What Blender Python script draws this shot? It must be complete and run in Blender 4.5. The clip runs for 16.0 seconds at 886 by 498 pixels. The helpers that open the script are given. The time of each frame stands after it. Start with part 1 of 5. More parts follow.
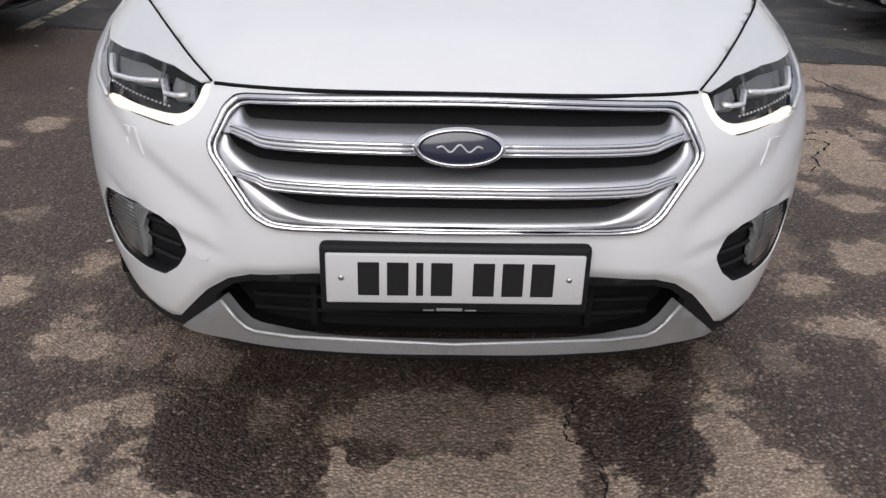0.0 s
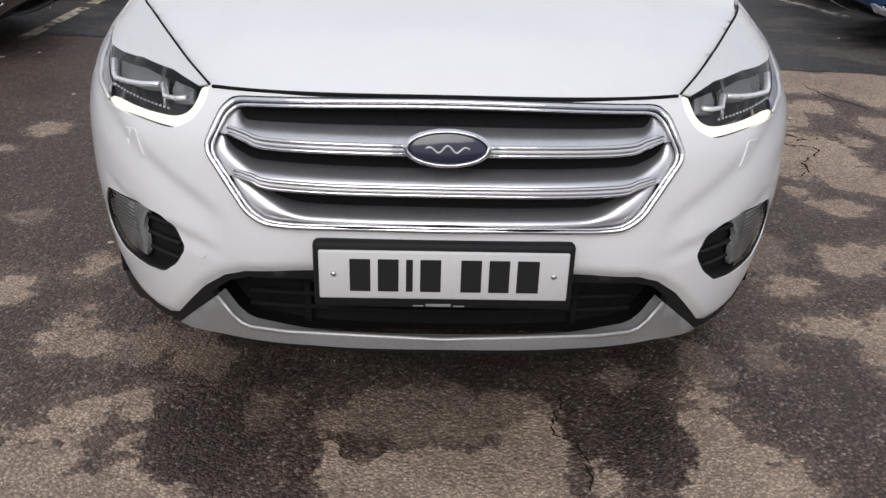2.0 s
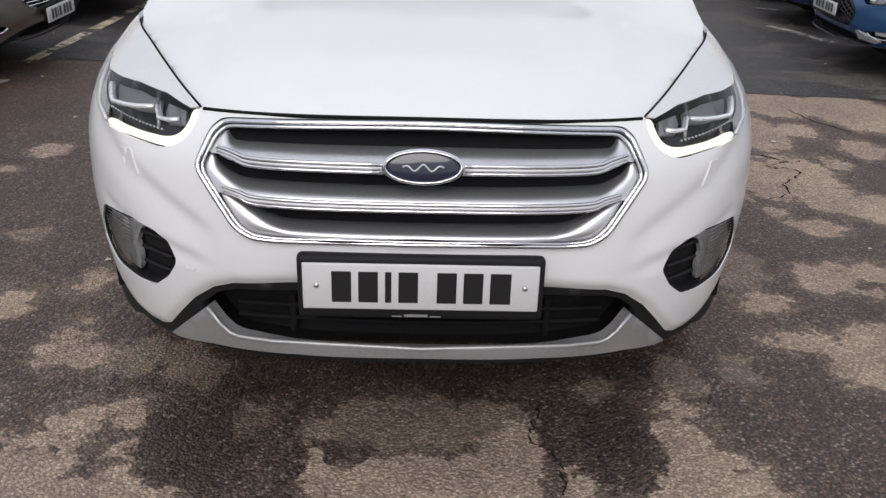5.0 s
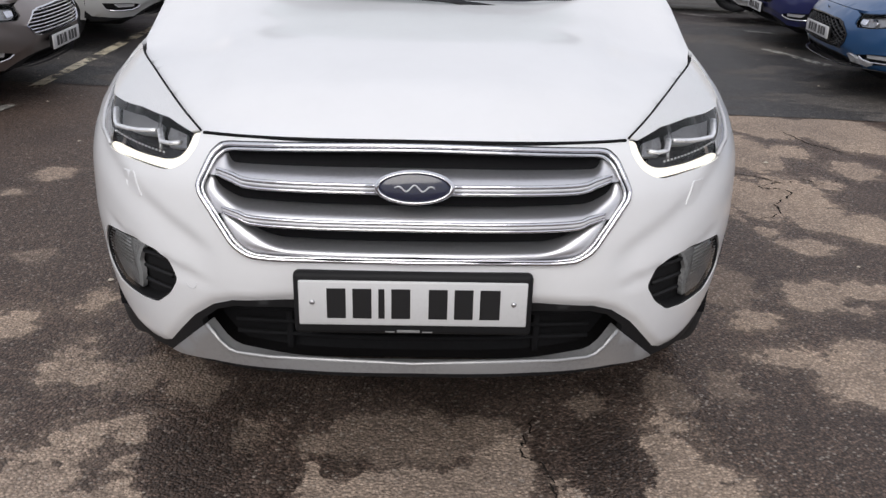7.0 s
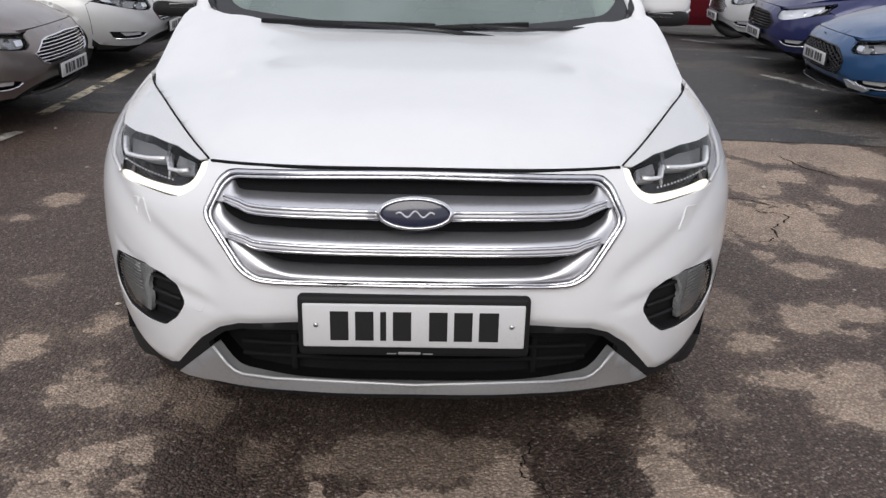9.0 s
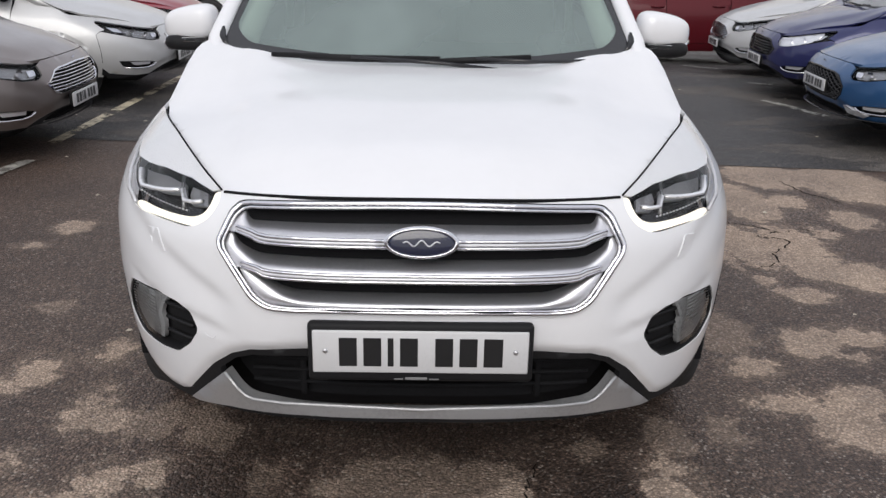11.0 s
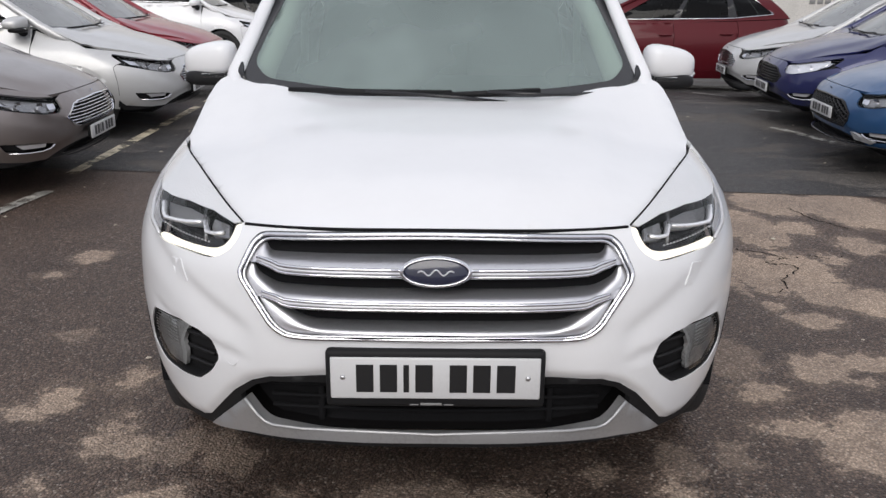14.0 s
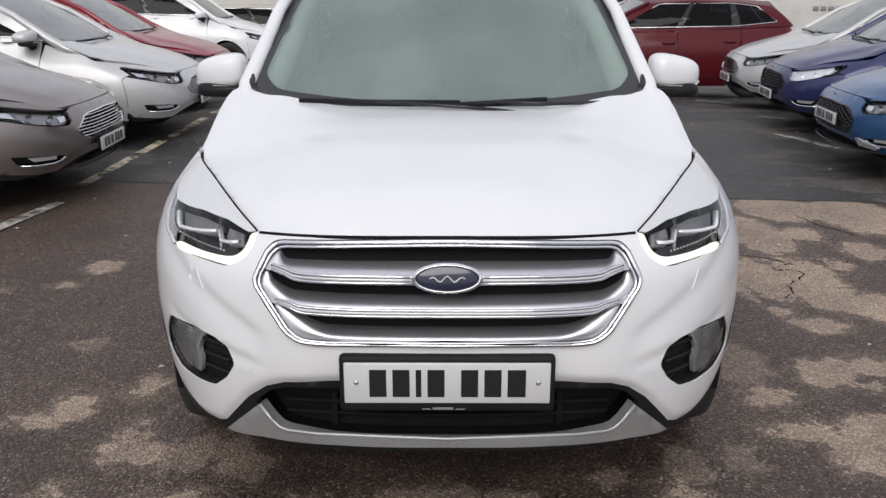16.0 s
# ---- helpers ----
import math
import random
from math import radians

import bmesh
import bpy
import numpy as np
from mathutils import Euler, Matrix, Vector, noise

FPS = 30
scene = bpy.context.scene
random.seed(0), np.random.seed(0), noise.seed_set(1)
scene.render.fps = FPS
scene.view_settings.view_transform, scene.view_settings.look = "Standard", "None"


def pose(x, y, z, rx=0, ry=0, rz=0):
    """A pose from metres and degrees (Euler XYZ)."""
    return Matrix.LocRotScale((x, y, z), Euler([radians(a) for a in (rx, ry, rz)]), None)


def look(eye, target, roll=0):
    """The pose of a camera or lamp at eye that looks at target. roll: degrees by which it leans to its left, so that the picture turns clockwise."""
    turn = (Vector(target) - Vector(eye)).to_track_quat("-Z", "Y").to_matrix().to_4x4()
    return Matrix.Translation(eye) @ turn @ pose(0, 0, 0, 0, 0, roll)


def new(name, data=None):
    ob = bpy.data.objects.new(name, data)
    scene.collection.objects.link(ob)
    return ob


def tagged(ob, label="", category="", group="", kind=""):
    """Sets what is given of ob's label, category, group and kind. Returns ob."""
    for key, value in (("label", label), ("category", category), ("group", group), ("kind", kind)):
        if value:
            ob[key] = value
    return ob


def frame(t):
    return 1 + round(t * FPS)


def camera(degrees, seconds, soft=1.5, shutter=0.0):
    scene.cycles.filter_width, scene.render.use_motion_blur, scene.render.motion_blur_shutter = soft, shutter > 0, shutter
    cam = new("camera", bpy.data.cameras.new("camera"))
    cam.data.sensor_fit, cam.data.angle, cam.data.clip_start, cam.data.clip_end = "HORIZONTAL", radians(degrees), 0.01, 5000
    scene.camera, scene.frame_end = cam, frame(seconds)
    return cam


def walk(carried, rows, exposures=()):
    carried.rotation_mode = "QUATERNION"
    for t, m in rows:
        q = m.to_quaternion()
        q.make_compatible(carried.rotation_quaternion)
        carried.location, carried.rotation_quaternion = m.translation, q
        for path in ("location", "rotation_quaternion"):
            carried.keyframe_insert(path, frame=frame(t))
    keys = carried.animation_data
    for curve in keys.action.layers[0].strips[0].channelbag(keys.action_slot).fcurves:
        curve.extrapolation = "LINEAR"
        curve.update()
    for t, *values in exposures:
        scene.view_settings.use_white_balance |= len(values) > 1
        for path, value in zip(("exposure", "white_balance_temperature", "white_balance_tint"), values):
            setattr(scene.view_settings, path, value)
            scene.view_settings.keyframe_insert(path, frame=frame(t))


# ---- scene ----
from mathutils.geometry import delaunay_2d_cdt

cam = camera(53.7, 16.0, 1.45)
PATH = [
    (0, (-0.077, -1.551, 1.38), (-0.019, 0.244, 0.5), 1.6),
    (0.5, (-0.072, -1.568, 1.382), (-0.016, 0.228, 0.505), 1.6),
    (1, (-0.068, -1.587, 1.386), (-0.011, 0.211, 0.513), 1.6),
    (1.5, (-0.061, -1.604, 1.387), (-0.005, 0.197, 0.519), 1.7),
    (2, (-0.054, -1.619, 1.389), (0.002, 0.184, 0.526), 1.7),
    (2.5, (-0.045, -1.636, 1.393), (0.01, 0.169, 0.535), 1.7),
    (3, (-0.036, -1.654, 1.397), (0.018, 0.156, 0.546), 1.8),
    (3.5, (-0.027, -1.672, 1.401), (0.026, 0.141, 0.558), 1.8),
    (4, (-0.02, -1.689, 1.405), (0.034, 0.128, 0.571), 1.8),
    (6.5, (0.016, -1.774, 1.43), (0.064, 0.066, 0.649), 1.6),
    (7, (0.019, -1.791, 1.434), (0.066, 0.055, 0.666), 1.5),
    (7.5, (0.022, -1.807, 1.44), (0.067, 0.044, 0.685), 1.5),
    (8, (0.024, -1.821, 1.446), (0.067, 0.035, 0.703), 1.4),
    (8.5, (0.026, -1.831, 1.45), (0.066, 0.031, 0.719), 1.3),
    (9, (0.025, -1.847, 1.457), (0.064, 0.019, 0.74), 1.3),
    (11.5, (0.022, -1.912, 1.494), (0.044, -0.023, 0.84), 0.9),
    (12, (0.022, -1.921, 1.499), (0.039, -0.028, 0.856), 0.8),
    (12.5, (0.02, -1.929, 1.505), (0.034, -0.032, 0.871), 0.7),
    (13, (0.018, -1.941, 1.509), (0.028, -0.041, 0.884), 0.6),
    (13.5, (0.016, -1.953, 1.514), (0.022, -0.051, 0.897), 0.5),
    (14, (0.013, -1.965, 1.517), (0.016, -0.06, 0.908), 0.5),
    (14.5, (0.011, -1.983, 1.522), (0.01, -0.076, 0.919), 0.4),
    (15, (0.006, -1.998, 1.525), (0.003, -0.089, 0.928), 0.3),
    (15.5, (0.002, -2.008, 1.526), (-0.004, -0.097, 0.934), 0.1),
    (16, (-0.001, -2.006, 1.524), (-0.01, -0.095, 0.935), 0.0),
]
walk(cam, [(t, look(eye, target, roll)) for t, eye, target, roll in PATH],
     exposures=[(0, 0.05), (3.5, 0.08), (7, 0.14), (12.5, 0.17), (16, 0.13)])

# ---- light ----
SUN_EL, SUN_AZ = 36, 188
world = bpy.data.worlds.new("overcast_sky")
scene.world = world
world.use_nodes = True
wn = world.node_tree.nodes
sky = wn.new("ShaderNodeTexSky")
sky.sky_type, sky.sun_disc = "NISHITA", False
sky.sun_elevation, sky.sun_rotation = radians(SUN_EL), radians(SUN_AZ)
sky.air_density, sky.dust_density, sky.ozone_density = 1.0, 4.0, 1.0
grey = wn.new("ShaderNodeMixRGB")
grey.inputs[0].default_value = 0.86
grey.inputs[2].default_value = (8.25, 8.42, 9.2, 1)
world.node_tree.links.new(sky.outputs[0], grey.inputs[1])
world.node_tree.links.new(grey.outputs[0], wn["Background"].inputs[0])
wn["Background"].inputs[1].default_value = 0.089
sun = new("sun", bpy.data.lights.new("sun", "SUN"))
sun.data.energy, sun.data.angle, sun.data.color = 1.3, radians(40), (1, 0.97, 0.93)
sun.matrix_world = look((0, 0, 30), (0 - math.sin(radians(SUN_AZ)) * 20, 0 - math.cos(radians(SUN_AZ)) * 20, 30 - 20 * math.tan(radians(SUN_EL))))


# ---- materials ----
def material(name):
    m = bpy.data.materials.new(name)
    m.use_nodes = True
    return m, m.node_tree.nodes, m.node_tree.links, m.node_tree.nodes["Principled BSDF"]


def noise_node(n, l, scale, detail=4, rough=0.55, coord="Object"):
    c = n.new("ShaderNodeTexCoord")
    t = n.new("ShaderNodeTexNoise")
    t.inputs["Scale"].default_value, t.inputs["Detail"].default_value, t.inputs["Roughness"].default_value = scale, detail, rough
    l.new(c.outputs[coord], t.inputs["Vector"])
    return t


def ramp(n, l, src, lo, hi, a, b):
    r = n.new("ShaderNodeValToRGB")
    r.color_ramp.elements[0].position, r.color_ramp.elements[1].position = lo, hi
    r.color_ramp.elements[0].color, r.color_ramp.elements[1].color = (*a, 1), (*b, 1)
    l.new(src, r.inputs[0])
    return r


def bump(n, l, src, bsdf, strength, distance):
    b = n.new("ShaderNodeBump")
    b.inputs["Strength"].default_value, b.inputs["Distance"].default_value = strength, distance
    l.new(src, b.inputs["Height"])
    l.new(b.outputs[0], bsdf.inputs["Normal"])


def plain(name, col, rough=0.5, metal=0.0, vary=0.12, scale=30, coat=0.0, bumpy=0.0, spec=0.5):
    """Two-scale mottled surface: large soft stains and fine grain."""
    m, n, l, b = material(name)
    big, fine = noise_node(n, l, scale * 0.12, 3), noise_node(n, l, scale * 4, 5)
    add = n.new("ShaderNodeMath")
    add.operation = "ADD"
    l.new(big.outputs[0], add.inputs[0])
    l.new(fine.outputs[0], add.inputs[1])
    r = ramp(n, l, add.outputs[0], 0.75, 1.25, [c * (1 - vary) for c in col], [min(1, c * (1 + vary)) for c in col])
    r.inputs[0].default_value = 0.5
    l.new(r.outputs[0], b.inputs["Base Color"])
    b.inputs["Roughness"].default_value, b.inputs["Metallic"].default_value = rough, metal
    b.inputs["Coat Weight"].default_value, b.inputs["Coat Roughness"].default_value = coat, 0.04
    b.inputs["Specular IOR Level"].default_value = spec
    if bumpy:
        bump(n, l, fine.outputs[0], b, bumpy, 0.002)
    return m


def paint(name, col, metal=0.0, rough=0.35, coat=0.8):
    """Car paint: clear coat over colour, thin road film, fine orange peel."""
    m, n, l, b = material(name)
    dirt, peel = noise_node(n, l, 3.0, 6, 0.65), noise_node(n, l, 55, 2)
    r = ramp(n, l, dirt.outputs[0], 0.35, 0.8, col, [c * 0.93 + 0.004 for c in col])
    l.new(r.outputs[0], b.inputs["Base Color"])
    rr = ramp(n, l, dirt.outputs[0], 0.4, 0.75, [rough] * 3, [rough + 0.1] * 3)
    l.new(rr.outputs[0], b.inputs["Roughness"])
    b.inputs["Metallic"].default_value = metal
    b.inputs["Coat Weight"].default_value, b.inputs["Coat Roughness"].default_value = coat, 0.06
    b.inputs["Specular IOR Level"].default_value = 0.5 * coat / 0.8
    bump(n, l, peel.outputs[0], b, 0.04, 0.001)
    return m


def glass(name, tint, gloss=1.45, rough=0.0, haze=0.0, veil=(0.52, 0.64, 0.61)):
    """Thin pane: tinted see-through with a Fresnel sheen; haze paints in a pale veil for sky reflection."""
    m, n, l, b = material(name)
    n.remove(b)
    tr, gl, mix, fr = n.new("ShaderNodeBsdfTransparent"), n.new("ShaderNodeBsdfGlossy"), n.new("ShaderNodeMixShader"), n.new("ShaderNodeFresnel")
    tr.inputs[0].default_value = (*tint, 1)
    gl.inputs["Roughness"].default_value = rough
    fr.inputs[0].default_value = gloss
    l.new(fr.outputs[0], mix.inputs[0])
    l.new(tr.outputs[0], mix.inputs[1])
    l.new(gl.outputs[0], mix.inputs[2])
    last = mix
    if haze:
        # diffuse veil colour: pale sky reflection painted over the pane
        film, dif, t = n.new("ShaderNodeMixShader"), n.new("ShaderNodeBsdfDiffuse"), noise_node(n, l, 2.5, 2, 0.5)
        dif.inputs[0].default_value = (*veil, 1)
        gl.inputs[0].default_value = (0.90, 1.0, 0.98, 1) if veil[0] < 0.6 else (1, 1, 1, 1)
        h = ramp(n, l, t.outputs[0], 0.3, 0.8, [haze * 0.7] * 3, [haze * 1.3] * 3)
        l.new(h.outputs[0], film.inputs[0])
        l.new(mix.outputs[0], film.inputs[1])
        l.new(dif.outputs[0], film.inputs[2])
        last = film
    l.new(last.outputs[0], n["Material Output"].inputs[0])
    return m


def glow(name, col, strength):
    m, n, l, b = material(name)
    b.inputs["Base Color"].default_value = (0.35, 0.34, 0.33, 1)
    b.inputs["Emission Color"].default_value, b.inputs["Emission Strength"].default_value = (*col, 1), strength
    return m


WHITE = paint("white_paint", (0.795, 0.798, 0.813))
GREY_BROWN = paint("grey_brown_metallic_paint", (0.26, 0.229, 0.220), 0.85, 0.38)
SILVER = paint("silver_white_metallic_paint", (0.60, 0.60, 0.60), 0.5, 0.50)
RED = paint("dark_red_paint", (0.085, 0.005, 0.010), 0.1, 0.45, 0.25)
BRIGHT_RED = paint("red_paint", (0.25, 0.018, 0.032), 0.1, 0.35)
BLUE = paint("mid_blue_paint", (0.022, 0.085, 0.215), 0.4, 0.35)
NAVY = paint("deep_blue_paint", (0.014, 0.018, 0.095), 0.3, 0.35)
BEIGE = paint("pale_beige_paint", (0.5, 0.46, 0.4), 0.3, 0.4)
BLACK = plain("black_plastic", (0.011, 0.011, 0.012), 0.6, bumpy=0.2, spec=0.22)
GLOSS_BLACK = plain("gloss_black_plastic", (0.012, 0.012, 0.014), 0.18)
VOID = plain("dark_cavity", (0.010, 0.010, 0.011), 0.9, spec=0.1)
CHROME = plain("chrome", (0.76, 0.76, 0.79), 0.07, 1.0, 0.03)
SATIN = plain("satin_silver_plastic", (0.62, 0.62, 0.64), 0.34, 0.45, 0.05, bumpy=0.05)
SCOOP = plain("satin_silver_lacquer", (0.64, 0.64, 0.67), 0.36, 0.85, 0.04, bumpy=0.03)
LAMP_SILVER = plain("bright_lamp_silver", (0.72, 0.72, 0.74), 0.22, 0.6, 0.25, scale=25)
BOWL = plain("pale_reflector_plastic", (0.32, 0.325, 0.33), 0.28, 0.3, 0.3)
SKID = plain("silver_skid_paint", (0.37, 0.37, 0.375), 0.38, 0.55, 0.06, bumpy=0.05)
RUBBER = plain("tyre_rubber", (0.02, 0.02, 0.021), 0.75, bumpy=0.4)
ALLOY = plain("alloy", (0.55, 0.55, 0.56), 0.3, 0.9, 0.06)
NAVY_ENAMEL = plain("navy_enamel", (0.008, 0.011, 0.034), 0.15, 0.0, 0.1, coat=0.6)
PLATE = plain("plate_white", (0.60, 0.60, 0.605), 0.35, 0, 0.03)
INK = plain("plate_black", (0.012, 0.012, 0.013), 0.4)
GREY_INK = plain("pale_grey_print", (0.22, 0.22, 0.22), 0.5)
TRIM_DARK = plain("interior_charcoal", (0.05, 0.052, 0.054), 0.75, bumpy=0.2)
TRIM_PALE = plain("interior_pale_grey", (0.68, 0.72, 0.66), 0.8)
CLOTH = plain("seat_cloth", (0.05, 0.05, 0.055), 0.9, bumpy=0.5, scale=60)
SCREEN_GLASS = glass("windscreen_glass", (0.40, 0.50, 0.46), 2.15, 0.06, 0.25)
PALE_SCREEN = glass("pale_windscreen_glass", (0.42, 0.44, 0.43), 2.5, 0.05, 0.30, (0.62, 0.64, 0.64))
FRIT = plain("black_edge_glass", (0.014, 0.014, 0.016), 0.2, spec=0.6, coat=0.25)
PRIVACY = glass("dark_privacy_glass", (0.03, 0.035, 0.035), 1.3)
SIDE_GLASS = glass("side_window_glass", (0.35, 0.40, 0.38), 1.5)
LENS = glass("headlight_lens", (0.93, 0.94, 0.95), 1.28)
FOG_LENS = glass("fog_lens", (0.85, 0.85, 0.85), 1.5, 0.08)
DRL = glow("lit_daytime_strip", (1.0, 0.93, 0.79), 0.98)
RED_LENS = plain("red_lamp_plastic", (0.35, 0.01, 0.012), 0.15)


def droplets():
    """Wet clear lens, glossy and beaded; the sky's reflection is painted as its pale base colour."""
    m, n, l, b = material("wet_sky_toned_lens")
    b.inputs["Base Color"].default_value = (0.66, 0.665, 0.68, 1)
    b.inputs["Roughness"].default_value, b.inputs["Coat Weight"].default_value = 0.25, 1.0
    c, v = n.new("ShaderNodeTexCoord"), n.new("ShaderNodeTexVoronoi")
    v.inputs["Scale"].default_value = 170
    l.new(c.outputs["Object"], v.inputs["Vector"])
    r = ramp(n, l, v.outputs["Distance"], 0.15, 0.45, (1, 1, 1), (0, 0, 0))
    bump(n, l, r.outputs[0], b, 0.5, 0.0016)
    return m


WET_SKY_LENS = droplets()


# ---- mesh tools ----
def part(name, verts, faces, mat, parent=None, label="", smooth=True):
    me = bpy.data.meshes.new(name)
    me.from_pydata([tuple(v) for v in verts], [], faces)
    me.materials.append(mat)
    if smooth:
        me.polygons.foreach_set("use_smooth", [True] * len(me.polygons))
    me.update()
    ob = new(name, me)
    ob.parent = parent
    if label:
        ob["label"] = label
    return ob


def join(*pieces):
    verts, faces = [], []
    for v, f in pieces:
        k = len(verts)
        verts += list(v)
        faces += [tuple(i + k for i in q) for q in f]
    return verts, faces


def flip_x(piece):
    v, f = piece
    return [(-a[0], a[1], a[2]) for a in v], [tuple(reversed(q)) for q in f]


def moved(piece, m):
    return [tuple(m @ Vector(v)) for v in piece[0]], piece[1]


def block(x0, x1, y0, y1, z0, z1, bevel=0.01, seg=2):
    bm = bmesh.new()
    bmesh.ops.create_cube(bm, size=1)
    for v in bm.verts:
        v.co = Vector(((x0 + x1) / 2 + v.co.x * (x1 - x0), (y0 + y1) / 2 + v.co.y * (y1 - y0), (z0 + z1) / 2 + v.co.z * (z1 - z0)))
    bevel = min(bevel, 0.45 * min(abs(x1 - x0), abs(y1 - y0), abs(z1 - z0)))
    bmesh.ops.bevel(bm, geom=bm.edges[:], offset=bevel, segments=seg, affect="EDGES", profile=0.5)
    bm.verts.index_update()
    out = [tuple(v.co) for v in bm.verts], [tuple(v.index for v in f.verts) for f in bm.faces]
    bm.free()
    return out


def tube(points, radius, sides=8, squash=1.0):
    """A rod along points; squash flattens it in z."""
    pts = [Vector(p) for p in points]
    closed = len(pts) > 3 and (pts[0] - pts[-1]).length < 1e-6
    pts = pts[:-1] if closed else pts
    verts, faces = [], []
    for i, p in enumerate(pts):
        d = pts[(i + 1) % len(pts)] - pts[i - 1] if closed else pts[min(i + 1, len(pts) - 1)] - pts[max(i - 1, 0)]
        d = d.normalized()
        a = d.cross(Vector((0, 0, 1)))
        a = a.normalized() if a.length > 1e-4 else Vector((1, 0, 0))
        b = a.cross(d)
        r = radius[i] if isinstance(radius, (list, tuple)) else radius
        for k in range(sides):
            w = 2 * math.pi * k / sides
            verts.append(p + a * r * math.cos(w) + b * r * squash * math.sin(w))
    n = len(pts)
    for i in range(n if closed else n - 1):
        j = (i + 1) % n
        for k in range(sides):
            faces.append((i * sides + k, i * sides + (k + 1) % sides, j * sides + (k + 1) % sides, j * sides + k))
    if not closed:
        faces.append(tuple(range(sides))[::-1])
        faces.append(tuple((n - 1) * sides + k for k in range(sides)))
    return verts, faces


def lathe(profile, sides=32):
    """Profile of (radius, along-x) turned about the x axis."""
    verts = [(a, r * math.cos(2 * math.pi * k / sides), r * math.sin(2 * math.pi * k / sides)) for r, a in profile for k in range(sides)]
    faces = []
    for i in range(len(profile) - 1):
        for k in range(sides):
            faces.append((i * sides + k, (i + 1) * sides + k, (i + 1) * sides + (k + 1) % sides, i * sides + (k + 1) % sides))
    return verts, faces


def rounded(pts, r, n=4):
    """The outline with its corners rounded off."""
    out = []
    m = len(pts)
    for i in range(m):
        p, a, b = Vector(pts[i]), Vector(pts[i - 1]), Vector(pts[(i + 1) % m])
        k = min(r, 0.4 * (a - p).length, 0.4 * (b - p).length)
        s, e = p + (a - p).normalized() * k, p + (b - p).normalized() * k
        out += [tuple(s.lerp(p, t).lerp(p.lerp(e, t), t)) for t in np.linspace(0, 1, n)]
    return out


def both(half):
    """A symmetric outline from its right half, given from the top middle to the bottom middle."""
    return half + [(-x, z) for x, z in reversed(half) if abs(x) > 1e-6]


def dense(loop, step):
    out = []
    for i, p in enumerate(loop):
        q = loop[(i + 1) % len(loop)]
        k = max(1, int(math.ceil(math.hypot(q[0] - p[0], q[1] - p[1]) / step)))
        out += [(p[0] + (q[0] - p[0]) * j / k, p[1] + (q[1] - p[1]) * j / k) for j in range(k)]
    return out


def inside(P, loop):
    x, y = P[:, 0], P[:, 1]
    res = np.zeros(len(P), bool)
    for i in range(len(loop)):
        (x1, y1), (x2, y2) = loop[i - 1], loop[i]
        if y1 == y2:
            continue
        res ^= ((y1 > y) != (y2 > y)) & (x < (x2 - x1) * (y - y1) / (y2 - y1) + x1)
    return res


def panel(outline, mp, holes=(), step=0.045, rim=0.012, off=0.0, lip=0.0):
    """A curved sheet with thickness: the outline in the map's own two coordinates, less the holes, laid on mp."""
    loops = [dense(outline, step)] + [dense(h, step) for h in holes]
    pts, edges = [], []
    for lp in loops:
        k = len(pts)
        pts += lp
        edges += [(k + i, k + (i + 1) % len(lp)) for i in range(len(lp))]
    B = np.array(pts)
    gx, gy = np.meshgrid(np.arange(B[:, 0].min() + step * 0.5, B[:, 0].max(), step), np.arange(B[:, 1].min() + step * 0.5, B[:, 1].max(), step))
    G = np.stack([gx.ravel(), gy.ravel()], 1)
    if len(G):
        ok = inside(G, loops[0])
        for h in loops[1:]:
            ok &= ~inside(G, h)
        G = G[ok]
    if len(G):
        G = G[np.array([((B - g) ** 2).sum(1).min() > (0.5 * step) ** 2 for g in G])]
    verts2, _, tris, *_ = delaunay_2d_cdt([Vector(p) for p in pts] + [Vector(g) for g in G], edges, [], 0, 1e-7)
    V2 = np.array([tuple(v) for v in verts2])
    C = np.array([V2[list(t)].mean(0) for t in tris])
    ok = inside(C, loops[0])
    for h in loops[1:]:
        ok &= ~inside(C, h)

    def spot(u, v, depth):
        p, e = Vector(mp(u, v)), 1e-3
        a, b = Vector(mp(u + e, v)) - Vector(mp(u - e, v)), Vector(mp(u, v + e)) - Vector(mp(u, v - e))
        nrm = a.cross(b)
        nrm = nrm.normalized() if nrm.length > 1e-12 else Vector((0, 0, 1))
        return p + nrm * depth

    verts = [spot(u, v, off) for u, v in V2]
    faces = [tuple(t) for t, k in zip(tris, ok) if k]
    if rim:
        for lp in loops:
            k, m = len(verts), len(lp)
            verts += [spot(u, v, off) for u, v in lp] + [spot(u, v, off - rim) for u, v in lp]
            area = sum(lp[i - 1][0] * lp[i][1] - lp[i][0] * lp[i - 1][1] for i in range(m))
            turn = (area > 0) == (lp is loops[0])
            for i in range(m):
                j = (i + 1) % m
                q = (k + j, k + i, k + m + i, k + m + j)
                faces.append(q if turn else q[::-1])
    return verts, faces


def smooth_line(pts, n=6):
    """Points of a smooth curve through pts."""
    P = [Vector(p) for p in pts]
    out = []
    for i in range(len(P) - 1):
        a, b, c, d = P[max(0, i - 1)], P[i], P[i + 1], P[min(len(P) - 1, i + 2)]
        for k in range(n):
            t = k / n
            out.append(0.5 * (2 * b + (c - a) * t + (2 * a - 5 * b + 4 * c - d) * t * t + (3 * b - a - 3 * c + d) * t ** 3))
    return out + [P[-1]]


def table(*pairs):
    xs, ys = [p[0] for p in pairs], [p[1] for p in pairs]
    return lambda v: float(np.interp(v, xs, ys))


